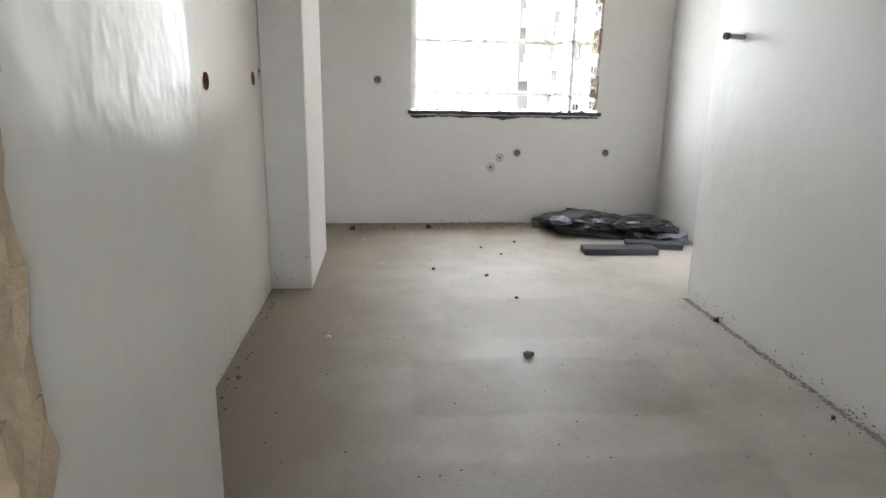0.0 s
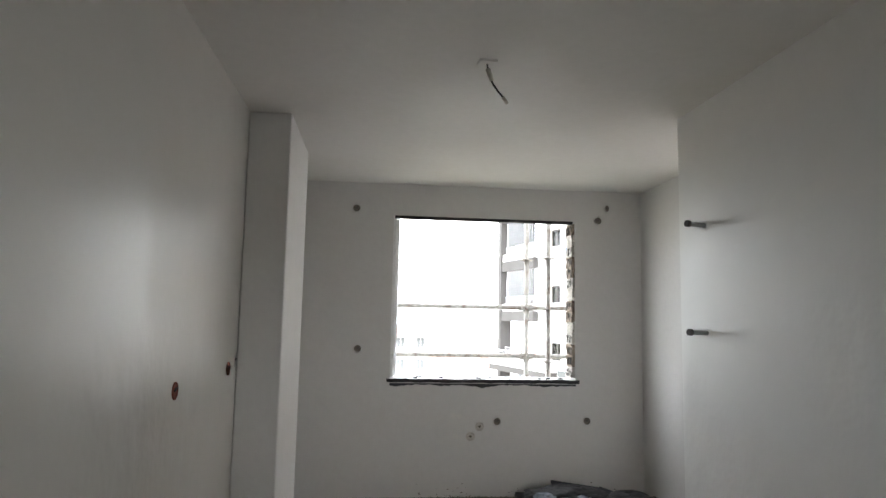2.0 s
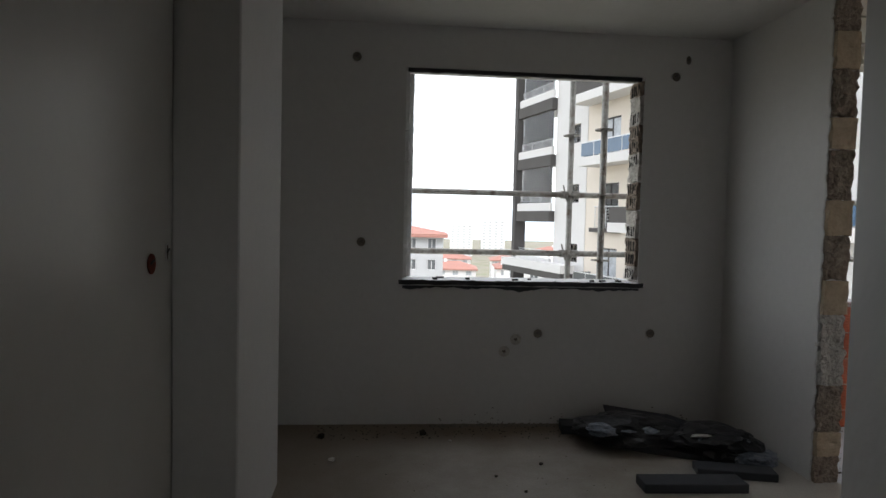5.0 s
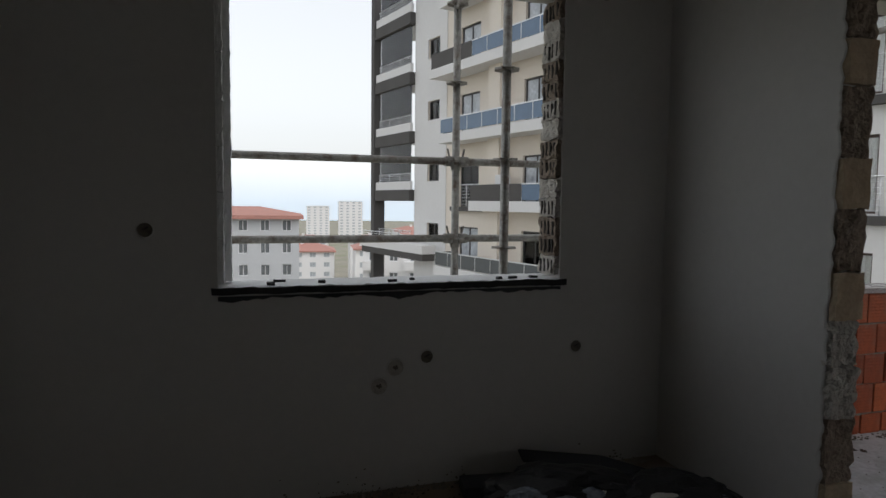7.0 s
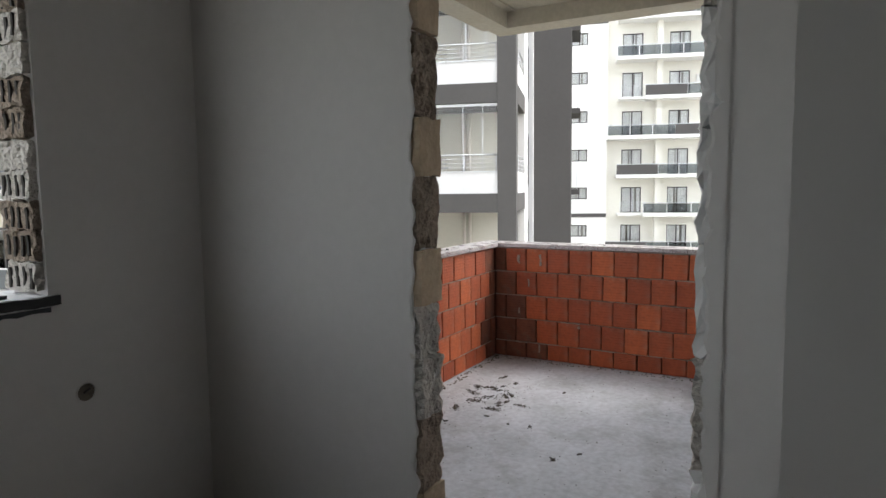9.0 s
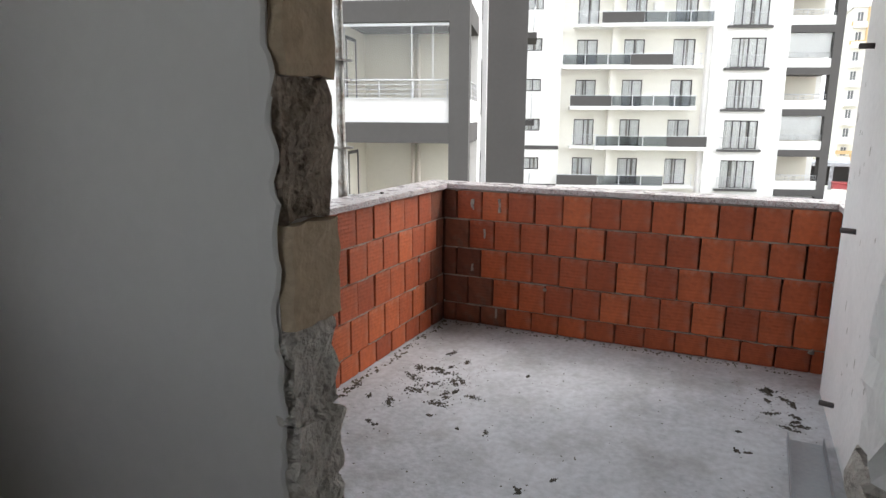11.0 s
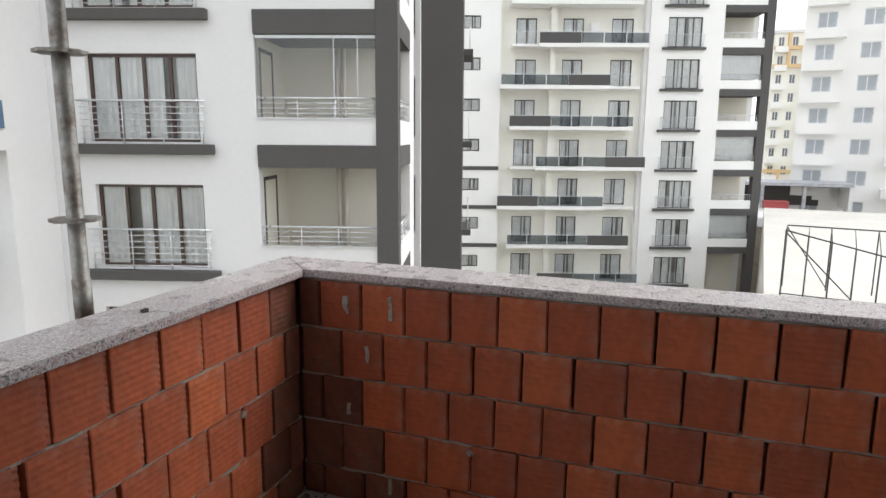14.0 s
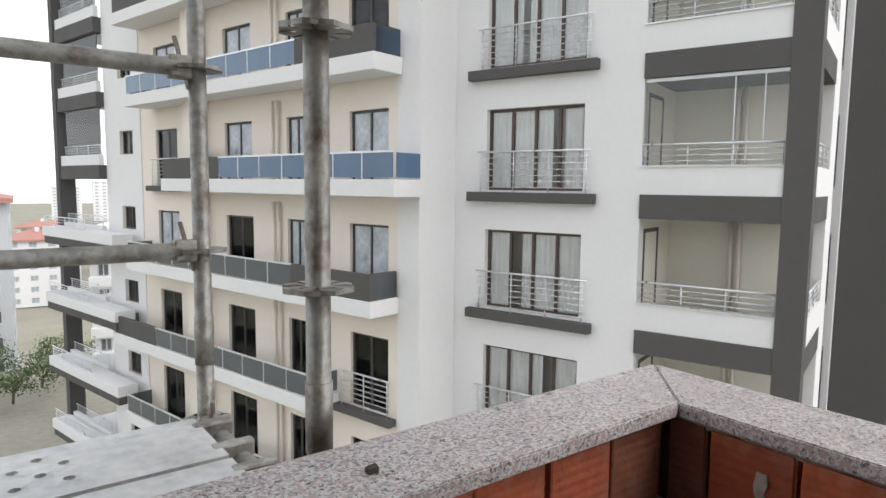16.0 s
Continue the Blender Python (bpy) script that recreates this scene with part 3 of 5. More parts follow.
def bed(length, z, seed):
    """Thin ragged bed of mortar between two courses, here and there squeezed out or missing."""
    bm = bmesh.new()
    n = int(length * 90)
    prev = None
    for k in range(n + 1):
        x = length * k / n
        a = noise.noise(Vector((x * 7, seed, 0)))
        b = noise.noise(Vector((x * 31, seed, 4)))
        c = noise.noise(Vector((x * 24, seed, 9)))
        y = 0.006 - 0.012 * a - 0.005 * b
        row = [bm.verts.new((x, 0.05, z - 0.006)), bm.verts.new((x, y, z - 0.005 - 0.004 * max(0, b))), bm.verts.new((x, y, z + 0.004 + 0.005 * c)), bm.verts.new((x, 0.05, z + 0.006))]
        if prev:
            for i in range(3):
                bm.faces.new((prev[i], row[i], row[i + 1], prev[i + 1]))
        prev = row
    bmesh.ops.recalc_face_normals(bm, faces=bm.faces)
    return bm


def parapet(name, label, at, length, flip_first, over=0.0, thick=0.155, seed=0, damp=(9.0, 9.0)):
    """A parapet of clay blocks in its own xz plane, facing -y, from x = 0; blocks are parts, joints set back; damp
    bounds the corner blocks coloured darker for damp and shade.
    """
    top = ZT - 0.032
    back = solid(name, box(-0.15, length + over, 0.03, thick, ZF, top), M_JOINT, label, "parapet", kind="structure", at=at)
    r = random.Random(seed)
    base = 0.135
    zs = [ZF + 0.006, ZF + base]
    while zs[-1] < top - 0.05:
        zs.append(min(top, zs[-1] + (top - ZF - base) / 4))
    w = 0.173
    meshes = {}
    for c, (za, zb) in enumerate(zip(zs, zs[1:])):
        part("mortar_bed", bed(length, zb - 0.006, seed * 10 + c), M_MORTAR, back)
        x = 0.01 - (w / 2 if (c + flip_first) % 2 else 0.0)
        while x < length - 0.02:
            xa, xb = max(0.004, x), min(length - 0.002, x + w - 0.006)
            if xb - xa > 0.02:
                key = (round(xb - xa, 3), round(zb - za, 3))
                var = r.randrange(3)
                # blocks near the corner take the colour darkened for stain and corner shade
                in_corner = damp[0] - 0.03 * (4 - c) < (xa + xb) / 2 < damp[1] + 0.05 * (4 - c)
                if (key, var, in_corner) not in meshes:
                    meshes[key, var, in_corner] = mesh_of("brick", block(key[0], key[1] - 0.009, seed * 7 + var, 0.017 if seed == 1 and var else 0.006), M_BRICK_CORNER if in_corner else M_BRICK)
                o = part("brick", meshes[key, var, in_corner], None, back, at=pose(xa, r.uniform(-0.004, 0.003), za + r.uniform(-0.001, 0.003), r.uniform(-0.5, 0.5), r.uniform(-0.8, 0.8), r.uniform(-0.6, 0.6)))
                if r.random() < 0.1 and c < 4:
                    s = r.uniform(0.007, 0.016)
                    part("mortar_blob", mortar_mesh(r.randrange(4)), None, back, at=pose(xa - 0.004, -0.004, zb - r.uniform(0.0, 0.05), 0, r.uniform(0, 90), 0) @ Matrix.Diagonal((s, 0.006, s, 1)))
            x += w + r.uniform(-0.003, 0.003)
    return back


def smears(back, spots):
    """Grey mortar squeezed out of upright joints."""
    for k, (x, z, w, h) in enumerate(spots):
        part("mortar_smear", rough_block(w, 0.008, h, 0.007, 500 + k, 3, 2, 14), M_MORTAR, back, at=Matrix.Translation((x, -0.0035, z)))


def block(w, h, seed, comb=0.006):
    """A clay block's face with combed horizontal grooves, chipped edges and a keyed end strip."""
    bm = bmesh.new()
    rows = 18
    prev = None
    for k in range(rows + 1):
        z = h * k / rows
        y = 0.0 if k in (0, rows) else (0.0007 if k % 2 else -0.0003)
        e = 0.0012 * noise.noise(Vector((seed, k * 0.7, 0.5)))
        e2 = 0.0012 * noise.noise(Vector((seed, k * 0.7, 7.5)))
        row = [bm.verts.new((0.0 + e, 0.07, z)), bm.verts.new((0.001 + e, y + 0.002, z)), bm.verts.new((0.005, y, z)), bm.verts.new((w - comb, y, z)), bm.verts.new((w - comb + 0.002, y + (0.004 if k % 2 else 0.008), z)), bm.verts.new((w - 0.001 + e2, y + (0.003 if k % 2 else 0.007), z)), bm.verts.new((w + e2, 0.07, z))]
        if prev:
            for a in range(6):
                bm.faces.new((prev[a], prev[a + 1], row[a + 1], row[a]))
        else:
            bm.faces.new(row[::-1])
        prev = row
    bm.faces.new(prev)
    return bm


MORTARS = {}


def mortar_mesh(k):
    if k not in MORTARS:
        bm = bmesh.new()
        bmesh.ops.create_icosphere(bm, subdivisions=2, radius=1.0)
        for v in bm.verts:
            v.co += noise.noise_vector(v.co * 1.5 + Vector((k * 9, 0, 0))) * 0.5
        MORTARS[k] = mesh_of("mortar_blob", bm, M_MORTAR)
    return MORTARS[k]


def coping(pts, label):
    """A granite slab with the given outline."""
    bm = bmesh.new()
    lo = [bm.verts.new((x, y, ZT - 0.03)) for x, y in pts]
    hi = [bm.verts.new((x, y, ZT)) for x, y in pts]
    bm.faces.new(lo[::-1])
    bm.faces.new(hi)
    for k in range(len(pts)):
        j = (k + 1) % len(pts)
        bm.faces.new((lo[k], lo[j], hi[j], hi[k]))
    bmesh.ops.bevel(bm, geom=list(bm.edges), offset=0.003, segments=2, affect="EDGES")
    bmesh.ops.recalc_face_normals(bm, faces=bm.faces)
    return solid("granite_coping", bm, M_GRANITE, label, "coping", group="granite copings of the parapet")


CI, CO = YP - 0.03, YP + 0.18
XI, XO = XP - 0.012, XP + 0.2
coping([(XE + 0.14, CI), (XI - 0.001, CI), (XO - 0.001, CO), (XE + 0.14, CO)], "speckled grey granite coping on the brick parapet, mitred at the corner")
coping([(XI, CI - 0.001), (XI, YS + 0.03), (XO, YS - 0.18), (XO, CO - 0.001)], "long speckled grey granite coping on the end parapet")
coping([(4.905, YS + 0.03), (4.905, YS - 0.18), (XO - 0.003, YS - 0.183), (XI - 0.003, YS + 0.027)], "short speckled grey granite coping by the white wall")

solid("wall_white", panel(0.0, 4.9 - XE - 0.14, ZF, 3.2, (), 0.25), M_EXT_PLASTER, "rough white outer wall with pipe stubs", "wall", kind="structure", at=pose(4.9, YW, 0, 0, 0, 180))
solid("wall_neighbour", box(XE + 0.14, 4.9, -7.0, YW - 0.25, -3.0, 3.2), M_EXT_PLASTER, "plain outer wall of the neighbouring room", "wall", kind="structure")
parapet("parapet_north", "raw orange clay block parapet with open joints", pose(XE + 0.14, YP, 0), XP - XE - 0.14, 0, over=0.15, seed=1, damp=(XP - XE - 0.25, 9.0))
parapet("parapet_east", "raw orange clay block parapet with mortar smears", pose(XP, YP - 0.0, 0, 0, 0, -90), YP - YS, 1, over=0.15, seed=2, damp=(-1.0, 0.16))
smears(bpy.data.objects["parapet_east"], ((0.19, 0.70, 0.02, 0.07), (0.375, 0.69, 0.018, 0.09), (0.28, 0.52, 0.014, 0.06), (0.2, 0.30, 0.016, 0.05), (0.37, 0.0, 0.014, 0.06)))
parapet("parapet_south", "short clay block parapet beside the white wall", pose(XP, YS, 0, 0, 0, 180), XP - 4.9, 0, seed=3)
solid("facade_below", box(XL - 9, XP + 0.2, -16.0, 0.195, -14.3, -0.28), M_EXT_PLASTER, "plain plastered storeys below the flat", "wall", kind="structure")
# unseen upper bulk, enlarged to cut the sky light on the near tower
solid("facade_above", box(XL - 9, XP + 0.2, -16.0, 0.195, 3.21, 13.0), M_EXT_PLASTER, "plain plastered storeys above the flat, unseen and enlarged to shade the near tower", "wall", kind="structure")

# ---- the buildings around ----
HS = 3.03
KEEP = {}


def kept(key, make, mat):
    if key not in KEEP:
        KEEP[key] = mesh_of(key[0], make(), mat)
    return KEEP[key]


def frame_bm(w, h, n, t=0.072, d=0.06, low=0.0):
    """A window frame with n lights side by side, in the xz plane, in one piece."""
    lw = (w - t * (n + 1)) / n
    return panel(0, w, 0, h, [(t + k * (lw + t), t + k * (lw + t) + lw, t, h - t) for k in range(n)], d)


def curtain_bm(a, b, h, seed):
    """One gathered curtain hanging behind the glass."""
    bm = bmesh.new()
    m = max(4, int((b - a) / 0.05))
    prev = None
    for k in range(m + 1):
        x = a + (b - a) * k / m
        y = 0.075 + 0.018 * math.sin(k * 1.9 + seed)
        row = (bm.verts.new((x, y, 0.03)), bm.verts.new((x, y, h - 0.04)))
        if prev:
            bm.faces.new((prev[0], row[0], row[1], prev[1]))
        prev = row
    return bm


def window(parent, x, z, w, h, n, mat=None, y=0.08, curtain=True, seed=0, name="window", pane=None):
    mat = mat or M_FRAME
    win = part(name, kept((name, w, h, n, mat.name), lambda: frame_bm(w, h, n), mat), None, parent, at=Matrix.Translation((x, y, z)))
    part("pane", kept(("pane", w, h, bool(pane)), lambda: box(0.04, w - 0.04, 0.028, 0.034, 0.04, h - 0.04), pane or M_GLASS), None, win)
    if curtain:
        rc = random.Random(seed % 7)
        mid, gap = rc.uniform(0.25, 0.75) * w, rc.uniform(0.02, 0.12) * w
        for s, (a, b) in enumerate(((0.03, mid - gap / 2), (mid + gap / 2, w - 0.03))):
            if b - a > 0.15:
                part("curtain", kept(("curtain", w, h, seed % 7, s), lambda: curtain_bm(a, b, h, seed), M_CURTAIN), None, win)
    part("room", kept(("room", w, h), lambda: box(0.0, w, 0.45, 0.47, 0, h), M_ROOM), None, win)
    return win


def railing(name, parent, at, w, h, bars=5, posts=4, r=0.016, y=-0.06):
    """A railing: top rail with its bars and posts as pieces."""
    top = part(name, kept((name, w, h, r), lambda: pipe((-0.1, y, h), (w + 0.1, y, h), r * 1.5, 8), M_RAIL), None, parent, at=at)
    bar = kept(("bar", w, r, y), lambda: pipe((-0.06, y, 0), (w + 0.06, y, 0), r * 0.7, 6), M_RAIL)
    post = kept(("post", h, r, y), lambda: pipe((0, y + 0.01, -0.02), (0, y + 0.01, h), r, 6), M_RAIL)
    for k in range(bars):
        part("bar", bar, None, top, at=Matrix.Translation((0, 0, 0.1 + (h - 0.1) * k / bars)))
    for k in range(posts):
        part("post", post, None, top, at=Matrix.Translation((w * k / (posts - 1), 0, 0)))
    return top


tower = thing("apartment_building", "white rendered apartment tower with dark grey bands, glazed loggias and balconies", "building", at=pose(15.9, 8.0, 0, 0, 0, -72.5))
K0, K1 = -5, 3
ZB, ZTOP = -14.2, 1.14 + HS * 4
holes = [(-3.95, -1.32, 1.19 + HS * k, 3.21 + HS * k) for k in range(K0, K1 + 1)]
part("wall", panel(-5.0, 0.04, ZB, ZTOP, holes, 0.3), M_TW_WHITE, tower)
for k in range(K0, K1 + 1):
    z = 1.14 + HS * k
    window(tower, -3.95, z + 0.05, 2.63, 2.02, 4, y=0.14, seed=k + 9)
    part("ledge", kept(("ledge",), lambda: bevelled(-4.42, -0.98, -0.22, 0.0, -0.24, 0.0, 0.01, 1), M_TW_DARK), None, tower, at=Matrix.Translation((0, 0, z)))
    railing("railing", tower, Matrix.Translation((-4.05, -0.06, z + 0.02)), 2.85, 0.98, 6, 4)
    # loggia bay
    part("band", kept(("band",), lambda: box(0.04, 2.84, -0.05, 2.35, -0.53, 0.0), M_TW_DARK), None, tower, at=Matrix.Translation((0, 0, z)))
    part("loggia_parapet", kept(("loggia_parapet",), lambda: box(0.04, 2.84, 0.0, 0.16, 0.0, 0.6), M_TW_WHITE), None, tower, at=Matrix.Translation((0, 0, z)))
    part("coping", kept(("tcoping",), lambda: box(0.0, 2.84, -0.04, 0.2, 0.602, 0.63), M_RAIL), None, tower, at=Matrix.Translation((0, 0, z)))
    railing("loggia_railing", tower, Matrix.Translation((0.09, 0, z + 0.63)), 2.7, 0.45, 3, 4, y=0.07)
    part("side_band", kept(("side_band",), lambda: box(3.1, 3.362, 0.45, 3.0, -0.53, 0.0), M_TW_DARK), None, tower, at=Matrix.Translation((0, 0, z)))
    part("side_parapet", kept(("side_parapet",), lambda: box(3.19, 3.35, 0.45, 3.0, 0.0, 0.6), M_TW_WHITE), None, tower, at=Matrix.Translation((0, 0, z)))
    railing("side_railing", tower, Matrix.Translation((3.31, 0.5, z + 0.62)) @ pose(0, 0, 0, 0, 0, 90), 2.4, 0.45, 3, 4, y=0.0)
    if k >= 0:
        part("folding_glass", kept(("folding_glass",), lambda: box(0.06, 2.82, 0.1, 0.11, 0.63, 2.48), M_GLASS), None, tower, at=Matrix.Translation((0, 0, z)))
        part("glass_track", kept(("glass_track",), lambda: box(0.05, 2.83, 0.06, 0.14, 2.42, 2.49), M_RAIL), None, tower, at=Matrix.Translation((0, 0, z)))
        for c in (1.85, 2.4):
            part("glass_edge", kept(("glass_edge",), lambda: box(0, 0.02, 0.095, 0.115, 0.64, 2.42), M_RAIL), None, tower, at=Matrix.Translation((c + 0.1 * (k % 2), 0, z)))
    door = part("loggia_door", kept(("ldoor",), lambda: frame_bm(1.05, 2.2, 1, 0.09), M_FRAME_DARK), None, tower, at=pose(0.05, 0.35, z + 0.05, 0, 0, 90))
    part("pane", kept(("ldpane",), lambda: box(0.05, 1.0, 0.02, 0.03, 0.05, 2.15), M_FARWIN), None, door)
    for x in (1.49, 1.67):
        part("drain_pipe", kept(("tdrain",), lambda: pipe((0, 2.28, 0.0), (0, 2.28, HS - 0.55), 0.055, 10), M_TW_CREAM), None, tower, at=Matrix.Translation((x, 0, z)))
part("loggia_wall", box(0.04, 3.1, 2.36, 2.6, ZB, ZTOP), M_LOGGIA, tower)
part("loggia_side", box(-0.16, 0.036, 0.31, 3.0, ZB, ZTOP), M_LOGGIA, tower)
part("corner_pier", box(2.844, 3.36, -0.06, 0.45, ZB, ZTOP), M_TW_DARK, tower)
part("side_wall", box(3.1, 3.35, 3.0, 4.3, ZB, ZTOP), M_TW_WHITE, tower)
part("side_wall", box(3.1, 3.45, 5.5, 5.98, ZB, ZTOP), M_TW_WHITE, tower)
part("slot_back", box(3.05, 3.2, 4.3, 5.5, ZB, ZTOP), M_TW_DARK, tower)
for k in range(K0, K1 + 1):
    slot = part("slot_window", kept(("slotw",), lambda: frame_bm(1.1, 1.9, 1, 0.07), M_FRAME_DARK), None, tower, at=pose(3.3, 4.35, 1.3 + HS * k, 0, 0, 90))
    part("pane", kept(("slotp",), lambda: box(0.05, 1.05, 0.02, 0.03, 0.05, 1.85), M_FARWIN), None, slot)
part("dark_stair_tower", box(2.5, 4.78, 6.0, 9.5, ZB, ZTOP + 2), M_TW_DARK, tower)
for k in range(K0, K1 + 1):
    railing("side_balcony_railing", tower, Matrix.Translation((5.0, 7.2, 1.2 + HS * k)) @ pose(0, 0, 0, 0, 0, 90), 1.6, 0.95, 5, 4, y=0.0)
    part("side_balcony_slab", kept(("sbs",), lambda: box(4.78, 5.1, 7.0, 9.0, -0.2, 0.0), M_TW_DARK), None, tower, at=Matrix.Translation((0, 0, 1.2 + HS * k)))
part("core", box(-5.0, 3.1, 3.3, 12.0, ZB, ZTOP + 0.3), M_TW_WHITE, tower)
part("roof_edge", box(-25.2, 3.6, -1.5, 12.2, ZTOP + 0.31, ZTOP + 0.6), M_TW_DARK, tower)

# wing with long balconies, turned a few degrees back from the main front
YWG = -1.4
before_wing = set(tower.children)
wing_doors = [(-18.43, 1.58, 2), (-13.72, 1.56, 2), (-10.37, 0.86, 2), (-7.58, 1.48, 2)]
holes = []
for k in range(K0, K1 + 1):
    z = 1.14 + HS * k
    holes += [(x, x + w, z + 0.02, z + 2.12) for x, w, n in wing_doors]
    holes += [(-21.41, -20.26, z + 1.26, z + 2.2)]
part("wing_wall", panel(-22.75, -5.0, ZB, ZTOP, holes, 0.25, y0=YWG), M_TW_CREAM, tower)
part("wing_return", box(-5.25, -4.996, YWG + 0.0, 0.0, ZB, ZTOP), M_TW_WHITE, tower)
part("wing_white_strip", box(-5.75, -5.0, YWG - 0.03, YWG - 0.002, ZB, ZTOP), M_TW_WHITE, tower)
part("wing_white_end", panel(-22.75, -19.6, ZB, ZTOP, [(-21.41, -20.26, 2.4 + HS * k, 3.34 + HS * k) for k in range(K0, K1 + 1)], 0.03, y0=YWG - 0.034), M_TW_WHITE, tower)
part("wing_body", box(-22.75, -5.26, YWG + 1.3, 12.0, ZB, ZTOP), M_TW_WHITE, tower)
for k in range(K0, K1 + 1):
    z = 1.14 + HS * k
    for j, (x, w, n) in enumerate(wing_doors):
        window(tower, x, z + 0.02, w, 2.1, n, y=YWG + 0.1, mat=M_FRAME_DARK, seed=k * 3 + j, name="balcony_door", pane=M_PALE_PANE if k > -2 and (k + j) % 4 else None)
    window(tower, -21.41, z + 1.26, 1.15, 0.94, 2, y=YWG + 0.1, mat=M_FRAME_DARK, seed=k, name="small_window")
    part("rain_pipe", kept(("rain",), lambda: pipe((-10.95, YWG - 0.1, 0.0), (-10.95, YWG - 0.1, HS - 0.4), 0.055, 8), M_TW_CREAM), None, tower, at=Matrix.Translation((0, 0, z)))
    part("rain_pipe", kept(("rain",), None, None), None, tower, at=Matrix.Translation((0.25, 0, z)))
    # end bay loggia, open to its far side
    part("bay_band", kept(("bayband",), lambda: box(-26.95, -22.76, YWG - 0.35, YWG + 0.05, -0.6, 0.0), M_TW_DARK), None, tower, at=Matrix.Translation((0, 0, z + 0.85)))
    part("bay_slab", kept(("bayslab",), lambda: box(-26.9, -22.76, YWG + 0.053, YWG + 2.55, -0.3, -0.1), M_TW_WHITE), None, tower, at=Matrix.Translation((0, 0, z + 0.85)))
    part("bay_parapet", kept(("baypar",), lambda: box(-26.9, -22.77, YWG - 0.3, YWG - 0.12, 0.0, 0.45), M_TW_WHITE), None, tower, at=Matrix.Translation((0, 0, z + 0.85)))
    railing("bay_railing", tower, Matrix.Translation((-26.6, YWG, z + 1.3)), 3.7, 0.4, 3, 4, y=-0.2)
    if k >= 0:
        part("bay_glass", kept(("bayglass",), lambda: box(-26.5, -22.8, YWG - 0.2, YWG - 0.19, 0.45, 2.4), M_GLASS), None, tower, at=Matrix.Translation((0, 0, z + 0.85)))
    if k < 0:
        # lower floors: a terrace slab runs on past the bay
        part("terrace_slab", kept(("tslab",), lambda: box(-27.1, -19.9, YWG - 1.15, YWG - 0.36, 0.0, 0.42), M_TW_WHITE), None, tower, at=Matrix.Translation((0, 0, z + 0.72)))
        part("terrace_soffit", kept(("tsoffit",), lambda: box(-27.05, -19.95, YWG - 1.1, YWG - 0.36, -0.34, -0.003), M_TW_DARK), None, tower, at=Matrix.Translation((0, 0, z + 0.72)))
        railing("terrace_railing", tower, Matrix.Translation((-27.0, YWG, z + 1.14)), 4.2, 0.45, 3, 5, y=-1.0)
part("wing_fin", box(-15.5, -14.7, YWG - 0.5, YWG - 0.002, ZB, ZTOP), M_TW_CREAM, tower)
part("air_conditioner", bevelled(-14.6, -13.9, YWG - 0.75, YWG - 0.45, 1.95, 2.5, 0.03, 1), M_TW_WHITE, tower)
part("bay_back", box(-24.2, -22.76, YWG + 2.56, YWG + 2.8, ZB, ZTOP), M_TW_WHITE, tower)
part("bay_pier", box(-27.35, -26.96, YWG - 0.4, YWG + 0.3, ZB, ZTOP), M_TW_DARK, tower)


def balcony(k, x0, x1, dark0, dark1, glass):
    """A long balcony: slab with a white edge, dark solid panel and glass panels with posts."""
    z = 1.42 + HS * k
    yf = YWG - 1.0
    b = part("balcony", bevelled(x0 - 0.08, x1 + 0.08, yf - 0.05, YWG - 0.036, z - 0.42, z, 0.01, 1), M_TW_WHITE, tower)
    part("solid_panel", box(dark0, dark1, yf - 0.02, yf + 0.1, z + 0.003, z + 0.68), M_TW_DARK, b)
    if dark1 > x1 - 0.1:
        part("solid_panel", box(x1 - 0.12, x1, yf + 0.1, YWG - 0.04, z + 0.003, z + 0.68), M_TW_DARK, b)
    for a, c in ((x0, dark0), (dark1, x1)):
        if c - a < 0.3:
            continue
        n = max(1, round((c - a) / 1.15))
        for j in range(n):
            u0, u1 = a + (c - a) * j / n, a + (c - a) * (j + 1) / n
            part("glass_panel", box(u0 + 0.02, u1 - 0.02, yf + 0.0, yf + 0.015, z + 0.05, z + 0.64), glass, b)
            part("post", box(u0 - 0.015, u0 + 0.015, yf - 0.005, yf + 0.03, z, z + 0.66), M_RAIL, b)
        part("top_rail", box(a, c, yf - 0.015, yf + 0.035, z + 0.645, z + 0.69), M_RAIL, b)
    for xx in (x0, x1 - 0.015):
        part("end_panel", box(xx, xx + 0.015, yf + 0.11, YWG - 0.05, z + 0.05, z + 0.64), glass, b)


for k, x0, x1, d0, d1, g in ((3, -18.6, -5.7, -8.6, -5.7, M_BLUE), (2, -19.4, -4.96, -19.4, -16.05, M_BLUE), (1, -18.55, -5.66, -8.63, -5.66, M_BLUE), (0, -16.0, -4.96, -16.0, -12.5, M_BLUE),
                             (-1, -18.91, -5.77, -8.91, -5.77, M_GREYGLASS), (-2, -20.28, -8.1, -20.28, -16.93, M_GREYGLASS), (-3, -19.4, -8.0, -8.4, -8.0, M_GREYGLASS), (-4, -19.8, -6.5, -19.8, -15.5, M_GREYGLASS)):
    balcony(k, x0, x1, d0, d1, g)
for k, x in ((-2, -7.8), (-3, -7.8), (0, -18.5)):
    part("ledge", kept(("ledge2",), lambda: box(-0.3, 2.0, YWG - 0.25, YWG, -0.2, 0.0), M_TW_DARK), None, tower, at=Matrix.Translation((x, -0.04, 1.16 + HS * k)))
    railing("railing", tower, Matrix.Translation((x, YWG - 0.1, 1.18 + HS * k)), 1.8, 0.98, 6, 3)
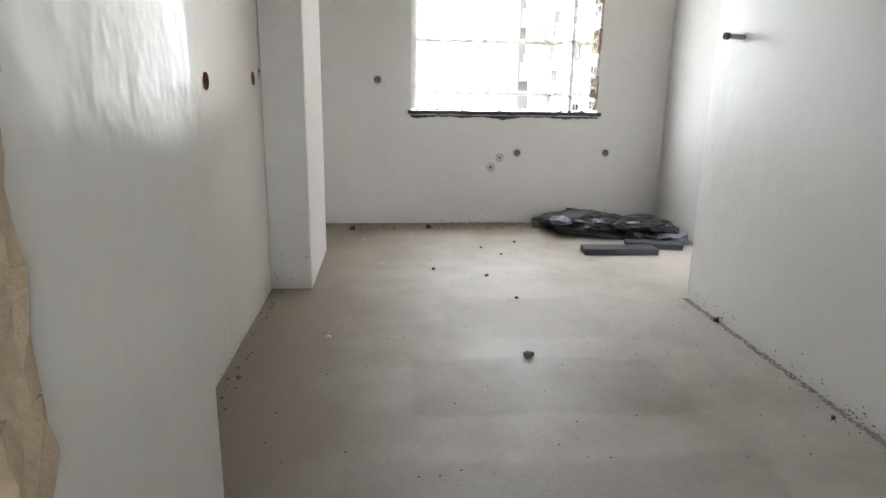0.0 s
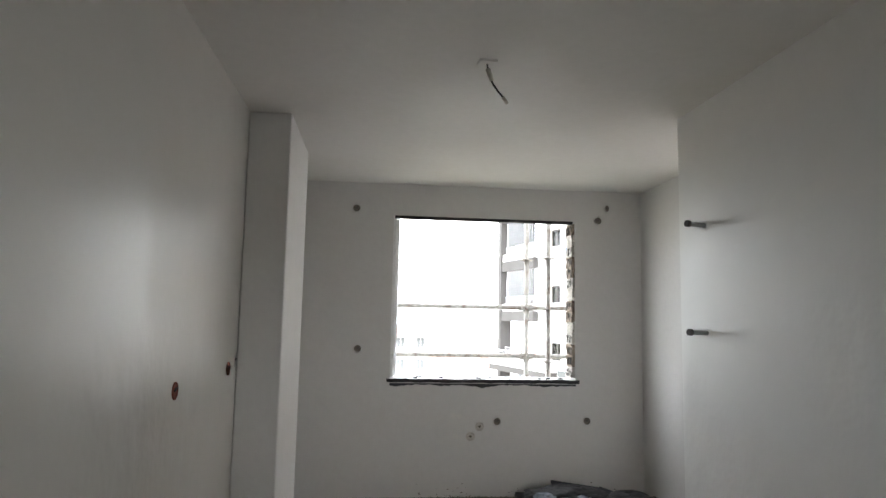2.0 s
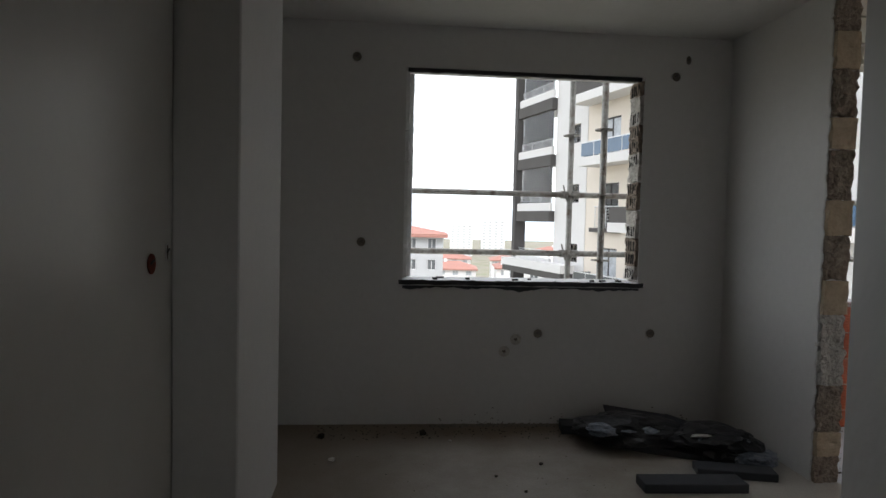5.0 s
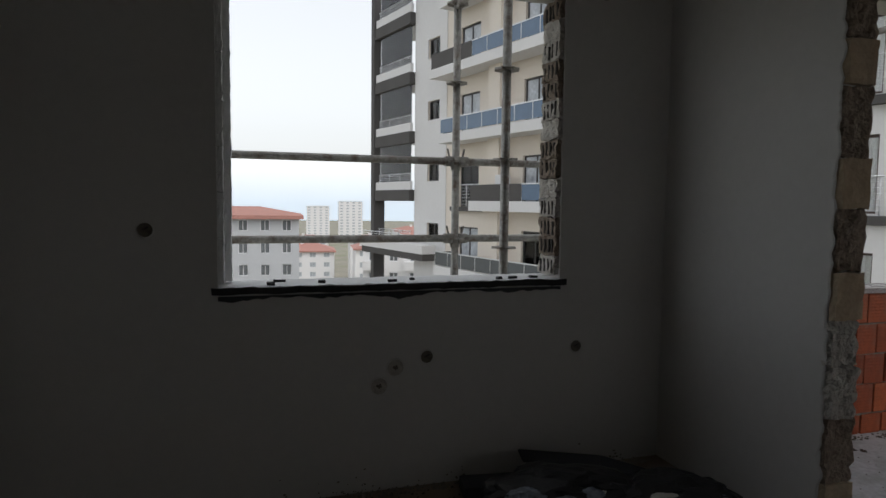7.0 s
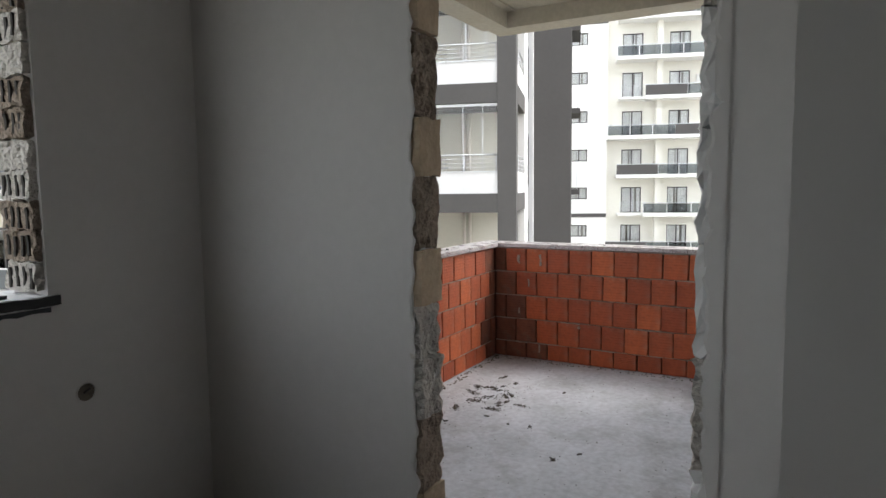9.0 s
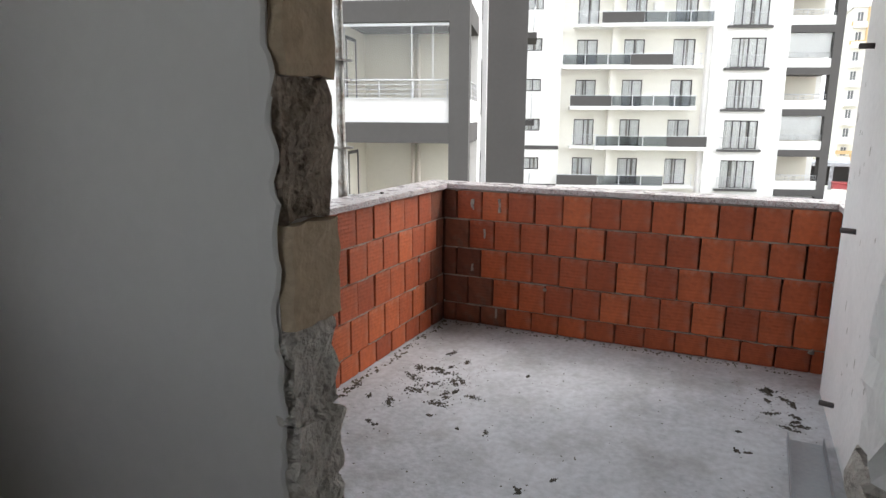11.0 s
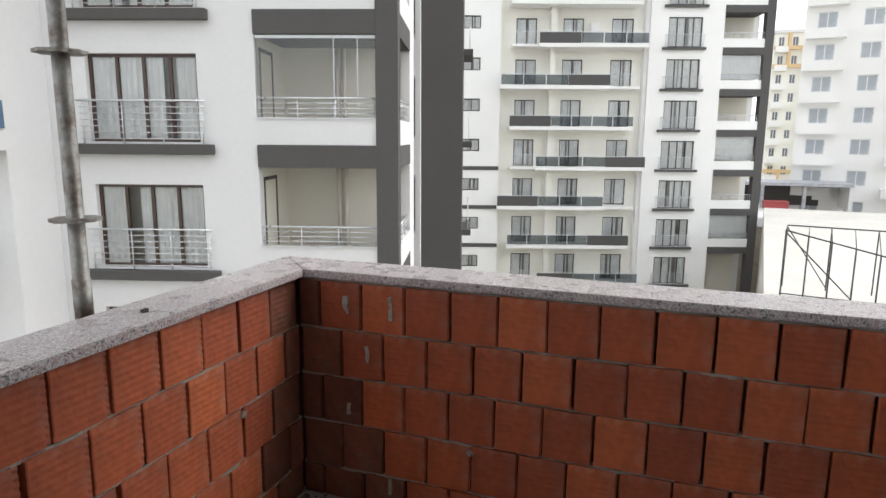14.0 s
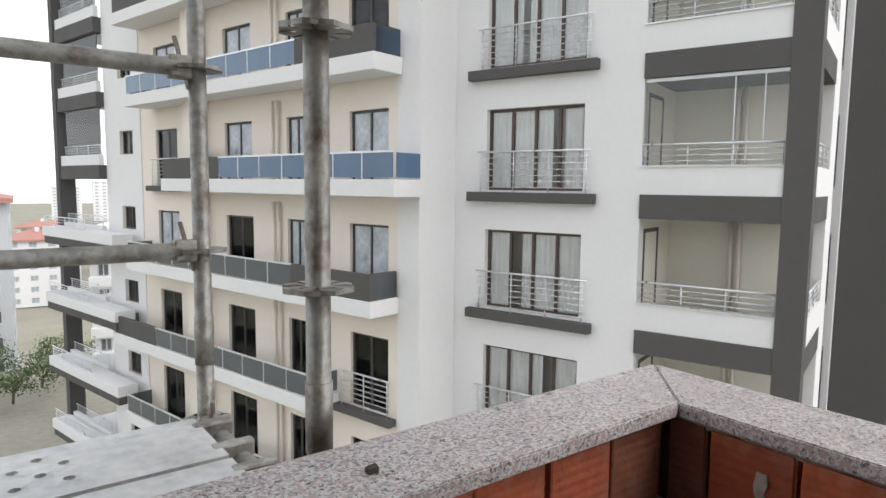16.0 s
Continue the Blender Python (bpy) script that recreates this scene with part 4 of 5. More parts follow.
WING_TURN = Matrix.Translation((-5.0, YWG, 0)) @ pose(0, 0, 0, 0, 0, -4.0) @ Matrix.Translation((5.0, -YWG, 0))
for ob in set(tower.children) - before_wing:
    ob.matrix_basis = WING_TURN @ ob.matrix_basis

# second tower, farther off, of the same family
far = thing("apartment_building", "tall white apartment block with staggered dark balconies, farther off", "building", at=pose(49.7, 10.1, 0, 0, 0, -71))
FB, FT = -12.0, 26.0
HF = 2.9
KF = range(-3, 9)
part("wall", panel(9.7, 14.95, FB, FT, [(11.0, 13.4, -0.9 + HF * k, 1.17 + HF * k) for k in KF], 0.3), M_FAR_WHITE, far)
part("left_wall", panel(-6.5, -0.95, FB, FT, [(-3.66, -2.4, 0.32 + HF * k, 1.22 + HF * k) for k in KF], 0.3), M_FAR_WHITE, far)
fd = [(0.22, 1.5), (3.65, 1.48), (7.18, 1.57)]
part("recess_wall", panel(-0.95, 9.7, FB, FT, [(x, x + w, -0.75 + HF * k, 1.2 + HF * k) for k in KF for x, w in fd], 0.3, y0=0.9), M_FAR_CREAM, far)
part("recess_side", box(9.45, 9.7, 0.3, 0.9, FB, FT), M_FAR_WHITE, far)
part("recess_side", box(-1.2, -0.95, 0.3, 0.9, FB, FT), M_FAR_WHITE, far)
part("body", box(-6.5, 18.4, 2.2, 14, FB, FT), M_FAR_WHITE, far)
part("recess_fin", box(2.65, 3.05, 0.1, 0.9, FB, FT), M_FAR_CREAM, far)
# balcony of each floor: ends, dark solid stretch
FAR_BALCONIES = {3: (1.75, 9.45, 1.75, 4.68), 2: (-0.94, 6.85, 3.9, 6.85), 1: (-0.26, 8.67, -0.26, 2.71), 0: (1.7, 9.66, 6.84, 9.66),
                 -1: (-1.03, 6.77, -1.03, 1.96), -2: (-0.26, 8.76, 5.74, 8.76), -3: (2.07, 9.6, 2.07, 4.8), 4: (-0.3, 8.9, 5.9, 8.9)}
for k in KF:
    zf = -0.75 + HF * k
    x0, x1, d0, d1 = FAR_BALCONIES[k if k < 5 else (k - 5) % 4]
    for j, (x, w) in enumerate(fd):
        window(far, x, zf, w, 1.95, 2, y=1.0, mat=M_FRAME_DARK, seed=k + j + 9, name="balcony_door")
        if x + w < x0 + 0.2 or x > x1 - 0.2:
            railing("railing", far, Matrix.Translation((x - 0.15, -0.2, zf)), w + 0.3, 0.82, 4, 3, r=0.018)
            part("ledge", box(x - 0.35, x + w + 0.35, -0.4, 0.9, zf - 0.2, zf - 0.02), M_FAR_WHITE, far)
    window(far, 11.0, -0.9 + HF * k, 2.4, 2.07, 4, y=0.1, mat=M_FRAME_DARK, seed=k + 9)
    window(far, -3.66, 0.32 + HF * k, 1.26, 0.9, 2, y=0.1, mat=M_FRAME_DARK, seed=k + 3, name="small_window")
    part("ledge", kept(("fledge",), lambda: box(10.6, 13.68, -0.25, 0.0, -0.17, 0.0), M_TW_DARK), None, far, at=Matrix.Translation((0, 0, -0.92 + HF * k)))
    railing("railing", far, Matrix.Translation((10.8, -0.1, -0.9 + HF * k)), 2.7, 0.85, 5, 4, r=0.018)
    b = part("balcony", box(x0, x1, -0.75, 0.89, zf - 0.26, zf), M_FAR_WHITE, far)
    part("solid_panel", box(d0, d1, -0.73, -0.63, zf + 0.003, zf + 0.74), M_TW_DARK, b)
    for a, c in ((x0, d0), (d1, x1)):
        if c - a > 0.3:
            n = max(1, round((c - a) / 1.6))
            for q in range(n):
                u = a + (c - a) * q / n
                part("glass_panel", box(u + 0.03, a + (c - a) * (q + 1) / n - 0.03, -0.7, -0.685, zf + 0.04, zf + 0.72), M_SMOKED, b)
                part("post", box(u - 0.02, u + 0.02, -0.71, -0.66, zf, zf + 0.75), M_RAIL, b)
    part("top_rail", box(x0, x1, -0.74, -0.66, zf + 0.745, zf + 0.79), M_RAIL, b)
    zb = 2.0 + HF * k
    part("band", kept(("fband",), lambda: box(14.95, 17.9, -0.05, 2.2, -0.5, 0.0), M_TW_DARK), None, far, at=Matrix.Translation((0, 0, zb)))
    part("loggia_parapet", kept(("fpar",), lambda: box(14.95, 17.9, 0.0, 0.2, 0.0, 0.62), M_FAR_WHITE), None, far, at=Matrix.Translation((0, 0, zb)))
    railing("loggia_railing", far, Matrix.Translation((15.05, 0, zb + 0.62)), 2.8, 0.42, 3, 4, r=0.018, y=0.1)
    if k % 2:
        part("folding_glass", kept(("ffg",), lambda: box(15.0, 17.88, 0.12, 0.14, 0.62, 2.4), M_GLASS), None, far, at=Matrix.Translation((0, 0, zb)))
        part("blind", kept(("fbl",), lambda: box(15.02, 17.86, 0.25, 0.27, 0.7, 2.38), M_CURTAIN), None, far, at=Matrix.Translation((0, 0, zb)))
    if k < 1 or k == 5:
        part("dark_band", kept(("fdb",), lambda: box(-5.4, -0.95, -0.06, 0.0, -0.28, 0.0), M_TW_DARK), None, far, at=Matrix.Translation((0, 0, -0.78 + HF * k)))
part("corner_pier", box(17.9, 18.5, -0.06, 0.5, FB, FT), M_TW_DARK, far)
part("loggia_wall", box(14.95, 17.9, 2.0, 2.2, FB, FT), M_LOGGIA, far)
part("air_conditioner", bevelled(5.55, 6.25, 0.55, 0.89, 8.95, 9.55, 0.03, 1), M_FAR_WHITE, far)
part("air_conditioner", bevelled(2.1, 2.6, 0.5, 0.89, -0.7, -0.2, 0.03, 1), M_FAR_WHITE, far)


def block_of_flats(name, label, at, w, d, z0, z1, wall_mat, floors, cols, stripe=None, roof=None, rise=2.2, glass=None):
    """A plain block of flats with its window openings, and balconies on some columns."""
    b = thing(name, label, "building", at=at)
    hs = (z1 - z0) / floors
    cw = w / cols
    hl = [(cw * c + cw * 0.28, cw * c + cw * 0.72, z0 + hs * f + hs * 0.3, z0 + hs * f + hs * 0.8) for f in range(floors) for c in range(cols)]
    part("wall", panel(0, w, z0, z1, hl, 0.3), wall_mat, b)
    part("body", box(0, w, 0.45, d, z0, z1), wall_mat, b)
    part("wall", panel(0, d, z0, z1, [(d * c / 4 + 0.6, d * c / 4 + d / 4 - 0.6, h[2], h[3]) for c in range(4) for h in hl[::cols]], 0.2), wall_mat, b, at=pose(w + 0.2, 0.0, 0, 0, 0, 90))
    for a, c, e, g in hl:
        wn_ = part("window", kept(("fw", round(c - a, 3), round(g - e, 3)), lambda: frame_bm(c - a, g - e, 2, 0.09, 0.08), M_RAIL), None, b, at=Matrix.Translation((a, 0.15, e)))
        part("pane", kept(("fwp", round(c - a, 3), round(g - e, 3), bool(glass)), lambda: box(0.05, c - a - 0.05, 0.03, 0.05, 0.05, g - e - 0.05), glass or M_FARWIN), None, wn_)
    if stripe:
        for f in range(floors):
            for c in range(0, cols, 2):
                part("balcony", box(cw * c + cw * 0.05, cw * c + cw * 0.95, -1.1, 0.0, z0 + hs * f - 0.15, z0 + hs * f + 0.75), stripe, b)
    if roof:
        bm = bmesh.new()
        e = 0.8
        lo = [bm.verts.new(p) for p in ((-e, -e, z1), (w + e, -e, z1), (w + e, d + e, z1), (-e, d + e, z1))]
        hi = [bm.verts.new(p) for p in ((w * 0.3, d / 2, z1 + rise), (w * 0.7, d / 2, z1 + rise))]
        bm.faces.new((lo[0], lo[1], hi[1], hi[0]))
        bm.faces.new((lo[1], lo[2], hi[1]))
        bm.faces.new((lo[2], lo[3], hi[0], hi[1]))
        bm.faces.new((lo[3], lo[0], hi[0]))
        bm.faces.new(lo[::-1])
        part("roof", bm, roof, b)
        part("eave", box(-e, w + e, -e, -e + 0.1, z1 - 0.5, z1), roof, b)
        part("chimney", box(w * 0.4, w * 0.46, d * 0.4, d * 0.46, z1 + 1.6, z1 + 3), M_TW_WHITE, b)
    else:
        part("roof_edge", box(-0.3, w + 0.3, -0.3, d, z1, z1 + 0.5), M_TW_WHITE, b)
    return b


block_of_flats("apartment_building", "pale grey block of flats with a red tiled roof", pose(-9.0, 84, 0, 0, 0, -4), 16.5, 13, -24, -0.6, M_GREYBLUE, 8, 6, roof=M_ROOF, rise=1.1)
block_of_flats("apartment_building", "white block of flats with many balconies across the street", pose(76, -12.4, 0, 0, 0, -101), 30, 14, -13, 26, M_FAR_WHITE, 13, 8, stripe=M_FAR_WHITE, glass=M_PALEWIN)
tall = block_of_flats("apartment_building", "distant cream, orange and dark grey apartment tower", pose(121, -15.2, 0, 0, 0, -88), 6, 12, -14, 18, M_FAR_CREAM, 11, 3, stripe=M_FAR_WHITE)
part("dark_fin", box(4.9, 6.25, -0.9, 0.0, -6.0, 12.5), M_TW_DARK, tall)
for z in (-6.6, -4.1, 12.6, 15.4):
    part("orange_band", box(-0.1, 6.25, -0.5, 0.0, z, z + 0.55), M_ORANGE, tall)
for x in (1.9, 4.6):
    part("orange_pier", box(x, x + 0.45, -0.45, 0.0, -9.0, -4.1), M_ORANGE, tall)
    part("orange_pier", box(x, x + 0.45, -0.45, 0.0, 13.15, 18.0), M_ORANGE, tall)
block_of_flats("apartment_building", "distant dark blue glazed apartment tower", pose(120.5, -21.3, 0, 0, 0, -88), 3.4, 12, -14, 12, M_BLUE, 9, 2)
block_of_flats("apartment_building", "white apartment tower with dark balcony edges down the slope", pose(13.0, 66, 0, 0, 0, -20), 9, 12, -32, -3.5, M_TW_WHITE, 12, 4, stripe=M_TW_WHITE)
for x, y, w, z1, kk in ((62, 620, 22, -4, 0), (96, 640, 24, 1, 0), (12, 210, 18, -15, 1), (34, 190, 18, -13, 1), (44, 260, 20, -15, 1), (60, 230, 18, -11, 1), (20, 300, 20, -17, 1), (-40, 330, 26, -14, 1), (80, 330, 22, -14, 1)):
    block_of_flats("apartment_building", "distant block of flats down in the valley", pose(x, y, 0, 0, 0, -6), w, 14, -34, z1, M_TW_WHITE, 6 if kk else 12, 4, roof=M_ROOF if kk else None, glass=M_PALEWIN)

# low paved terrace with an open steel frame
solid("terrace", box(0.0, 34.0, -26.0, 0.0, -9.0, 0.0), M_PAVING, "pale sunlit paved terrace beside the street", "terrace", kind="structure", at=pose(27.4, -4.55, -4.2, 0, 0, -6.6))
cage = thing("steel_frame", "thin dark steel frame with a braced bay and a sloping rail", "steel frame", at=pose(28.38, -5.19, -4.2, 0, 0, -100))
for k in range(8):
    x, h = 0.72 * k, 2.36 - 0.16 * k
    part("post", pipe((x, 0, 0), (x, 0, h), 0.028, 6), M_FRAME_DARK, cage)
    if k % 2 == 0:
        part("back_post", pipe((x, 1.6, 0), (x, 1.6, 2.36), 0.024, 6), M_FRAME_DARK, cage)
    part("cross_rail", pipe((x, 0, h), (x, 1.6, 2.36), 0.016, 6), M_FRAME_DARK, cage)
part("sloping_rail", pipe((0, 0, 2.36), (5.2, 0, 1.2), 0.03, 6), M_FRAME_DARK, cage)
part("top_rail", pipe((0, 1.6, 2.36), (5.2, 1.6, 2.36), 0.028, 6), M_FRAME_DARK, cage)
part("foot_rail", pipe((0, 0, 0.06), (5.2, 0, 0.06), 0.022, 6), M_FRAME_DARK, cage)
part("brace", pipe((0, 0, 2.3), (2.16, 0, 0.1), 0.026, 6), M_FRAME_DARK, cage)
part("brace", pipe((0, 1.6, 2.3), (1.44, 1.6, 0.1), 0.022, 6), M_FRAME_DARK, cage)

# ground sheet, falling away to the valley, and hills
bm = bmesh.new()
NG = 48
vv = {}
for i in range(NG + 1):
    for j in range(NG + 1):
        u, v = (i / NG * 2 - 1), (j / NG * 2 - 1)
        x, y = 2400 * u * abs(u), 2400 * v * abs(v)
        z = -14.25 - 20 * min(1, max(0, (y - 62) / 70)) + 3.0 * max(0, min(1, (x - 20) / 60)) * (y < 40)
        r = math.hypot(x, y)
        z -= max(0, (r - 700) / 1700) * 20
        vv[i, j] = bm.verts.new((x, y, z))
for i in range(NG):
    for j in range(NG):
        bm.faces.new((vv[i, j], vv[i + 1, j], vv[i + 1, j + 1], vv[i, j + 1]))
solid("ground", bm, M_GROUND, "dry sloping ground that falls to a hazy valley", "ground", kind="structure")
# backdrop strip; its haze is painted as emission that whitens with height
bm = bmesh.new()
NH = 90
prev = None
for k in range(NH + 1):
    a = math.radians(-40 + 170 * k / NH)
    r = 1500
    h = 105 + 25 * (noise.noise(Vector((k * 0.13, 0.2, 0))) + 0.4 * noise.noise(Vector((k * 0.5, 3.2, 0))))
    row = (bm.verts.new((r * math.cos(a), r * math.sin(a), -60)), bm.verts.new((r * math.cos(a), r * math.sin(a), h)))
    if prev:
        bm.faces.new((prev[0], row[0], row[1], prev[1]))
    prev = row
solid("backdrop", bm, M_HILL, "glowing backdrop of pale blue hills with painted haze on the horizon", "hills", kind="structure")
solid("retaining_wall", box(63, 64, -13, -5.0, -13, -6.1), M_WALLSTONE, "tan stone retaining wall beside the street", "retaining wall", kind="structure")
solid("retaining_wall_cap", bevelled(62.8, 70, -13, -5.0, -6.1, -5.2, 0.08, 1), M_EXT_PLASTER, "pale concrete cap and kerb above the stone wall", "kerb", kind="structure")
pav = thing("garage", "low dark open garage with a grey slab roof beside the street", "garage", at=pose(72, -12, -5.2, 0, 0, 0))
part("roof_slab", box(-1, 4, -5, 6, 2.2, 2.5), M_CONCRETE, pav)
part("back_wall", box(3.6, 3.9, -5, 6, 0, 2.2), M_TW_DARK, pav)
part("side_wall", box(-0.8, 3.6, -5, -4.7, 0, 2.2), M_EXT_PLASTER, pav)
part("side_wall", box(-0.8, 3.6, 5.7, 6.0, 0, 2.2), M_EXT_PLASTER, pav)
for y in (-1.2, 2.4):
    part("post", box(-0.8, -0.5, y, y + 0.3, 0, 2.2), M_CONCRETE, pav)
bin_ = thing("red_container", "bright red steel container parked by the stone wall", "container", at=pose(68.5, -11.4, -5.2, 0, 0, 0))
part("container_body", bevelled(0, 1.5, 0, 2.0, 0.1, 0.8, 0.08, 2), M_REDPAINT, bin_)
part("lid", bevelled(-0.05, 1.55, -0.05, 2.05, 0.8, 0.9, 0.04, 2), M_REDPAINT, bin_)
part("skid", box(0.1, 1.4, 0.1, 0.3, 0, 0.1), M_TW_DARK, bin_)
part("skid", box(0.1, 1.4, 1.7, 1.9, 0, 0.1), M_TW_DARK, bin_)
solid("road", box(20, 48, -60, -40, -14.0, -11.9), M_ROAD, "asphalt street between the buildings", "road", kind="structure")

# ---- things in the room ----


def ring_box(r=0.031):
    bm = bmesh.new()
    n = 20
    prof = ((r * 1.12, -0.001), (r * 1.1, -0.005), (r, -0.006), (r * 0.94, -0.003), (r * 0.9, 0.03))
    rings = [[bm.verts.new((a * math.cos(k * math.tau / n), y, a * math.sin(k * math.tau / n))) for k in range(n)] for a, y in prof]
    for p, q in zip(rings, rings[1:]):
        for k in range(n):
            bm.faces.new((p[k], p[(k + 1) % n], q[(k + 1) % n], q[k]))
    return bm


def disc(r, y=0.0, n=20, wob=0.0, seed=0):
    bm = bmesh.new()
    bm.faces.new([bm.verts.new((r * (1 + wob * noise.noise(Vector((k, seed, 0.3)))) * math.cos(k * math.tau / n), y, r * (1 + wob * noise.noise(Vector((k, seed, 0.3)))) * math.sin(k * math.tau / n))) for k in range(n)][::-1])
    return bm


def junction_box(at, hole, label, squash=1.0):
    t = thing("junction_box", label, "junction box", "open junction boxes in the plaster", at=at @ Matrix.Diagonal((squash, 1, 1, 1)))
    part("rim", ring_box(), M_PLASTER if hole is M_DARK else M_RED, t)
    # flat disc, not a recess; M_DARK carries the shade of the hole
    part("hollow", disc(0.0295, -0.0026), hole, t)
    part("wire_end", pipe((-0.01, -0.003, 0.0), (0.012, -0.008, 0.012), 0.004, 6), M_CABLE, t)
    return t


for x, z in ((-0.323, 2.425), (1.83, 2.385), (-0.277, 1.222), (0.926, 0.622), (1.716, 0.628)):
    junction_box(pose(x, 0, z), M_DARK, "round empty junction box set in the plaster wall")
junction_box(pose(1.913, 0, 2.5), M_DARK, "small round junction box near the ceiling", 0.6)
for x, z in ((0.698, 0.498), (0.775, 0.58)):
    t = thing("pipe_outlet", "round capped water outlet in the plaster wall", "pipe outlet", at=pose(x, 0, z))
    part("rim", ring_box(0.04), M_PLASTER, t)
    part("plug", disc(0.0385, -0.003, 20, 0.03, x), M_JAMB_GREY, t)
    part("gap", disc(0.011, -0.0042, 12, 0.8, x), M_DARK, t)
for x, z in ((0.55, 0.675), (0.6, 0.665), (0.57, 0.5)):
    solid("plaster_patch", disc(0.022, -0.002, 14, 0.4, x), M_CEIL, "small trowelled patch on the plaster wall", "patch", at=pose(x, 0, z))
for y, z in ((-3.479, 1.2), (-3.409, 1.2), (-2.93, 1.195), (-2.05, 1.21)):
    junction_box(pose(XL, y, z, 0, 0, 90), M_RED, "open junction hole cut through the plaster to red clay")
junction_box(pose(XL, -1.9, 1.24, 0, 0, 90), M_DARK, "small dark junction hole beside the pier", 0.5)
for z in (1.995, 1.44):
    t = thing("pipe_stub", "grey plastic pipe stub sticking out of the wall", "pipe stub", "pipe stubs in the room wall", at=pose(XN, -2.37, z, 0, 0, 12))
    part("pipe_end", pipe((0.01, 0, 0), (-0.115, 0.0, 0.004), 0.012), M_PIPE, t)
    part("collar", pipe((-0.1, 0, 0.003), (-0.12, 0.0, 0.004), 0.017), M_CABLE if z < 2 else M_PIPE, t)
    part("wall_flange", pipe((0.004, 0, 0), (-0.006, 0.0, 0.0), 0.026), M_EXT_PLASTER, t)

lamp = thing("ceiling_cable", "loose taped lamp cable hanging from the ceiling", "cable", at=pose(0.337, -2.74, H))
bm = bmesh.new()
pts = [Vector(p) for p in ((0, 0, 0.0), (0.004, 0.0, -0.03), (0.01, 0.0, -0.06), (0.03, 0.004, -0.10), (0.05, 0.0, -0.13), (0.075, 0.0, -0.16), (0.095, 0.0, -0.19))]
for a, b in zip(pts, pts[1:]):
    add_pipe(bm, a, b, 0.0045, 8)
part("cable", bm, M_CABLE, lamp)
bm = bmesh.new()
add_pipe(bm, pts[1], pts[3] + (pts[1] - pts[3]) * 0.2, 0.011, 10)
part("tape", bm, M_WIRE, lamp)
part("cable_end", pipe(pts[5], pts[6], 0.008, 8), M_WIRE, lamp)
part("ceiling_patch", rough_block(0.08, 0.08, 0.012, 0.005, 210, 4, 4, 2), M_CEIL, lamp, at=Matrix.Translation((-0.04, -0.04, -0.011)))

# heap of foam strips and black bags in the corner


def strip(label, length, at, w=0.12, h=0.045):
    return solid("foam_strip", bevelled(0, length, 0, w, 0, h, 0.006, 2), M_SLATE, label, "foam strip", "dark strips in the corner heap", at=at)


strip("dark grey rigid strip lying on the screed floor", 0.55, pose(1.235, -1.13, 0.0, 0, 0, -2), 0.14, 0.05)
strip("dark grey rigid strip under the black bags", 0.42, pose(1.62, -0.92, 0.0, 0, 0, -14), 0.13, 0.045)
strip("dark grey rigid strip against the wall", 0.5, pose(1.05, -0.22, 0.0, 0, 0, -8), 0.15, 0.06)
strip("long dark grey strip across the heap", 0.9, pose(1.2, -0.45, 0.02, 0, 4, -24), 0.13, 0.05)
strip("dark strip leaning over the heap", 0.5, pose(1.7, -0.28, 0.10, 8, 12, -30), 0.10, 0.02)
strip("dark strip leaning over the black bag", 0.42, pose(1.35, -0.18, 0.13, 4, 6, -12), 0.12, 0.015)


def bag(sx, sy, sz, seed, mat):
    bm = bmesh.new()
    bmesh.ops.create_icosphere(bm, subdivisions=4, radius=1.0)
    for v in bm.verts:
        o = Vector((seed * 4.0, seed, 0))
        v.co += v.co * 0.35 * noise.noise(v.co * 1.6 + o) + noise.noise_vector(v.co * 4.5 + o) * 0.14
        v.co = Vector((v.co.x * sx, v.co.y * sy, max(0.0, (v.co.z * 0.75 + 0.55) * sz)))
    return bm


def rubbish_bag(label, at, s, seed):
    t = thing("rubbish_bag", label, "bag", "crumpled bags in the corner heap", at=at)
    part("bag_body", bag(*s, seed, M_BLACK), M_BLACK, t)
    r = random.Random(seed)
    for k in range(7):
        a = r.uniform(0, math.tau)
        bm = bag(0.05 * r.uniform(0.5, 1.3), 0.03, 0.012, seed + k, None)
        part("printed_patch", bm, (M_CHIP, M_BAG, M_BAG)[k % 3], t, at=pose(s[0] * 0.6 * math.cos(a), s[1] * 0.6 * math.sin(a) - 0.03, s[2] * (0.75 + 0.2 * r.random()), r.uniform(-30, 10), r.uniform(-20, 20), r.uniform(0, 180)))
    return t


rubbish_bag("crumpled black plastic bag with torn packaging", pose(1.42, -0.42, 0.03, 0, 0, -15), (0.33, 0.2, 0.12), 3)
rubbish_bag("crumpled black and white printed plastic sack", pose(1.88, -0.62, 0.03, 0, 0, -20), (0.24, 0.18, 0.12), 5)
t = solid("silver_wrapper", bag(0.12, 0.08, 0.07, 8, None), M_BAG, "crumpled silver-blue wrapping foil on the heap", "wrapper", at=pose(2.05, -0.78, 0.0))
t = solid("silver_wrapper", bag(0.1, 0.06, 0.05, 9, None), M_BAG, "crumpled silver-blue wrapping foil on the heap", "wrapper", at=pose(1.22, -0.52, 0.1))

CRUMBS = [mesh_of("crumb", rough_block(1, 1, 0.7, 0.25, 300 + k, 2, 2, 2), M_RUBBLE) for k in range(4)]
WHITES = [mesh_of("chip", rough_block(1, 1, 0.4, 0.2, 320 + k, 2, 2, 2), M_CHIP) for k in range(3)]
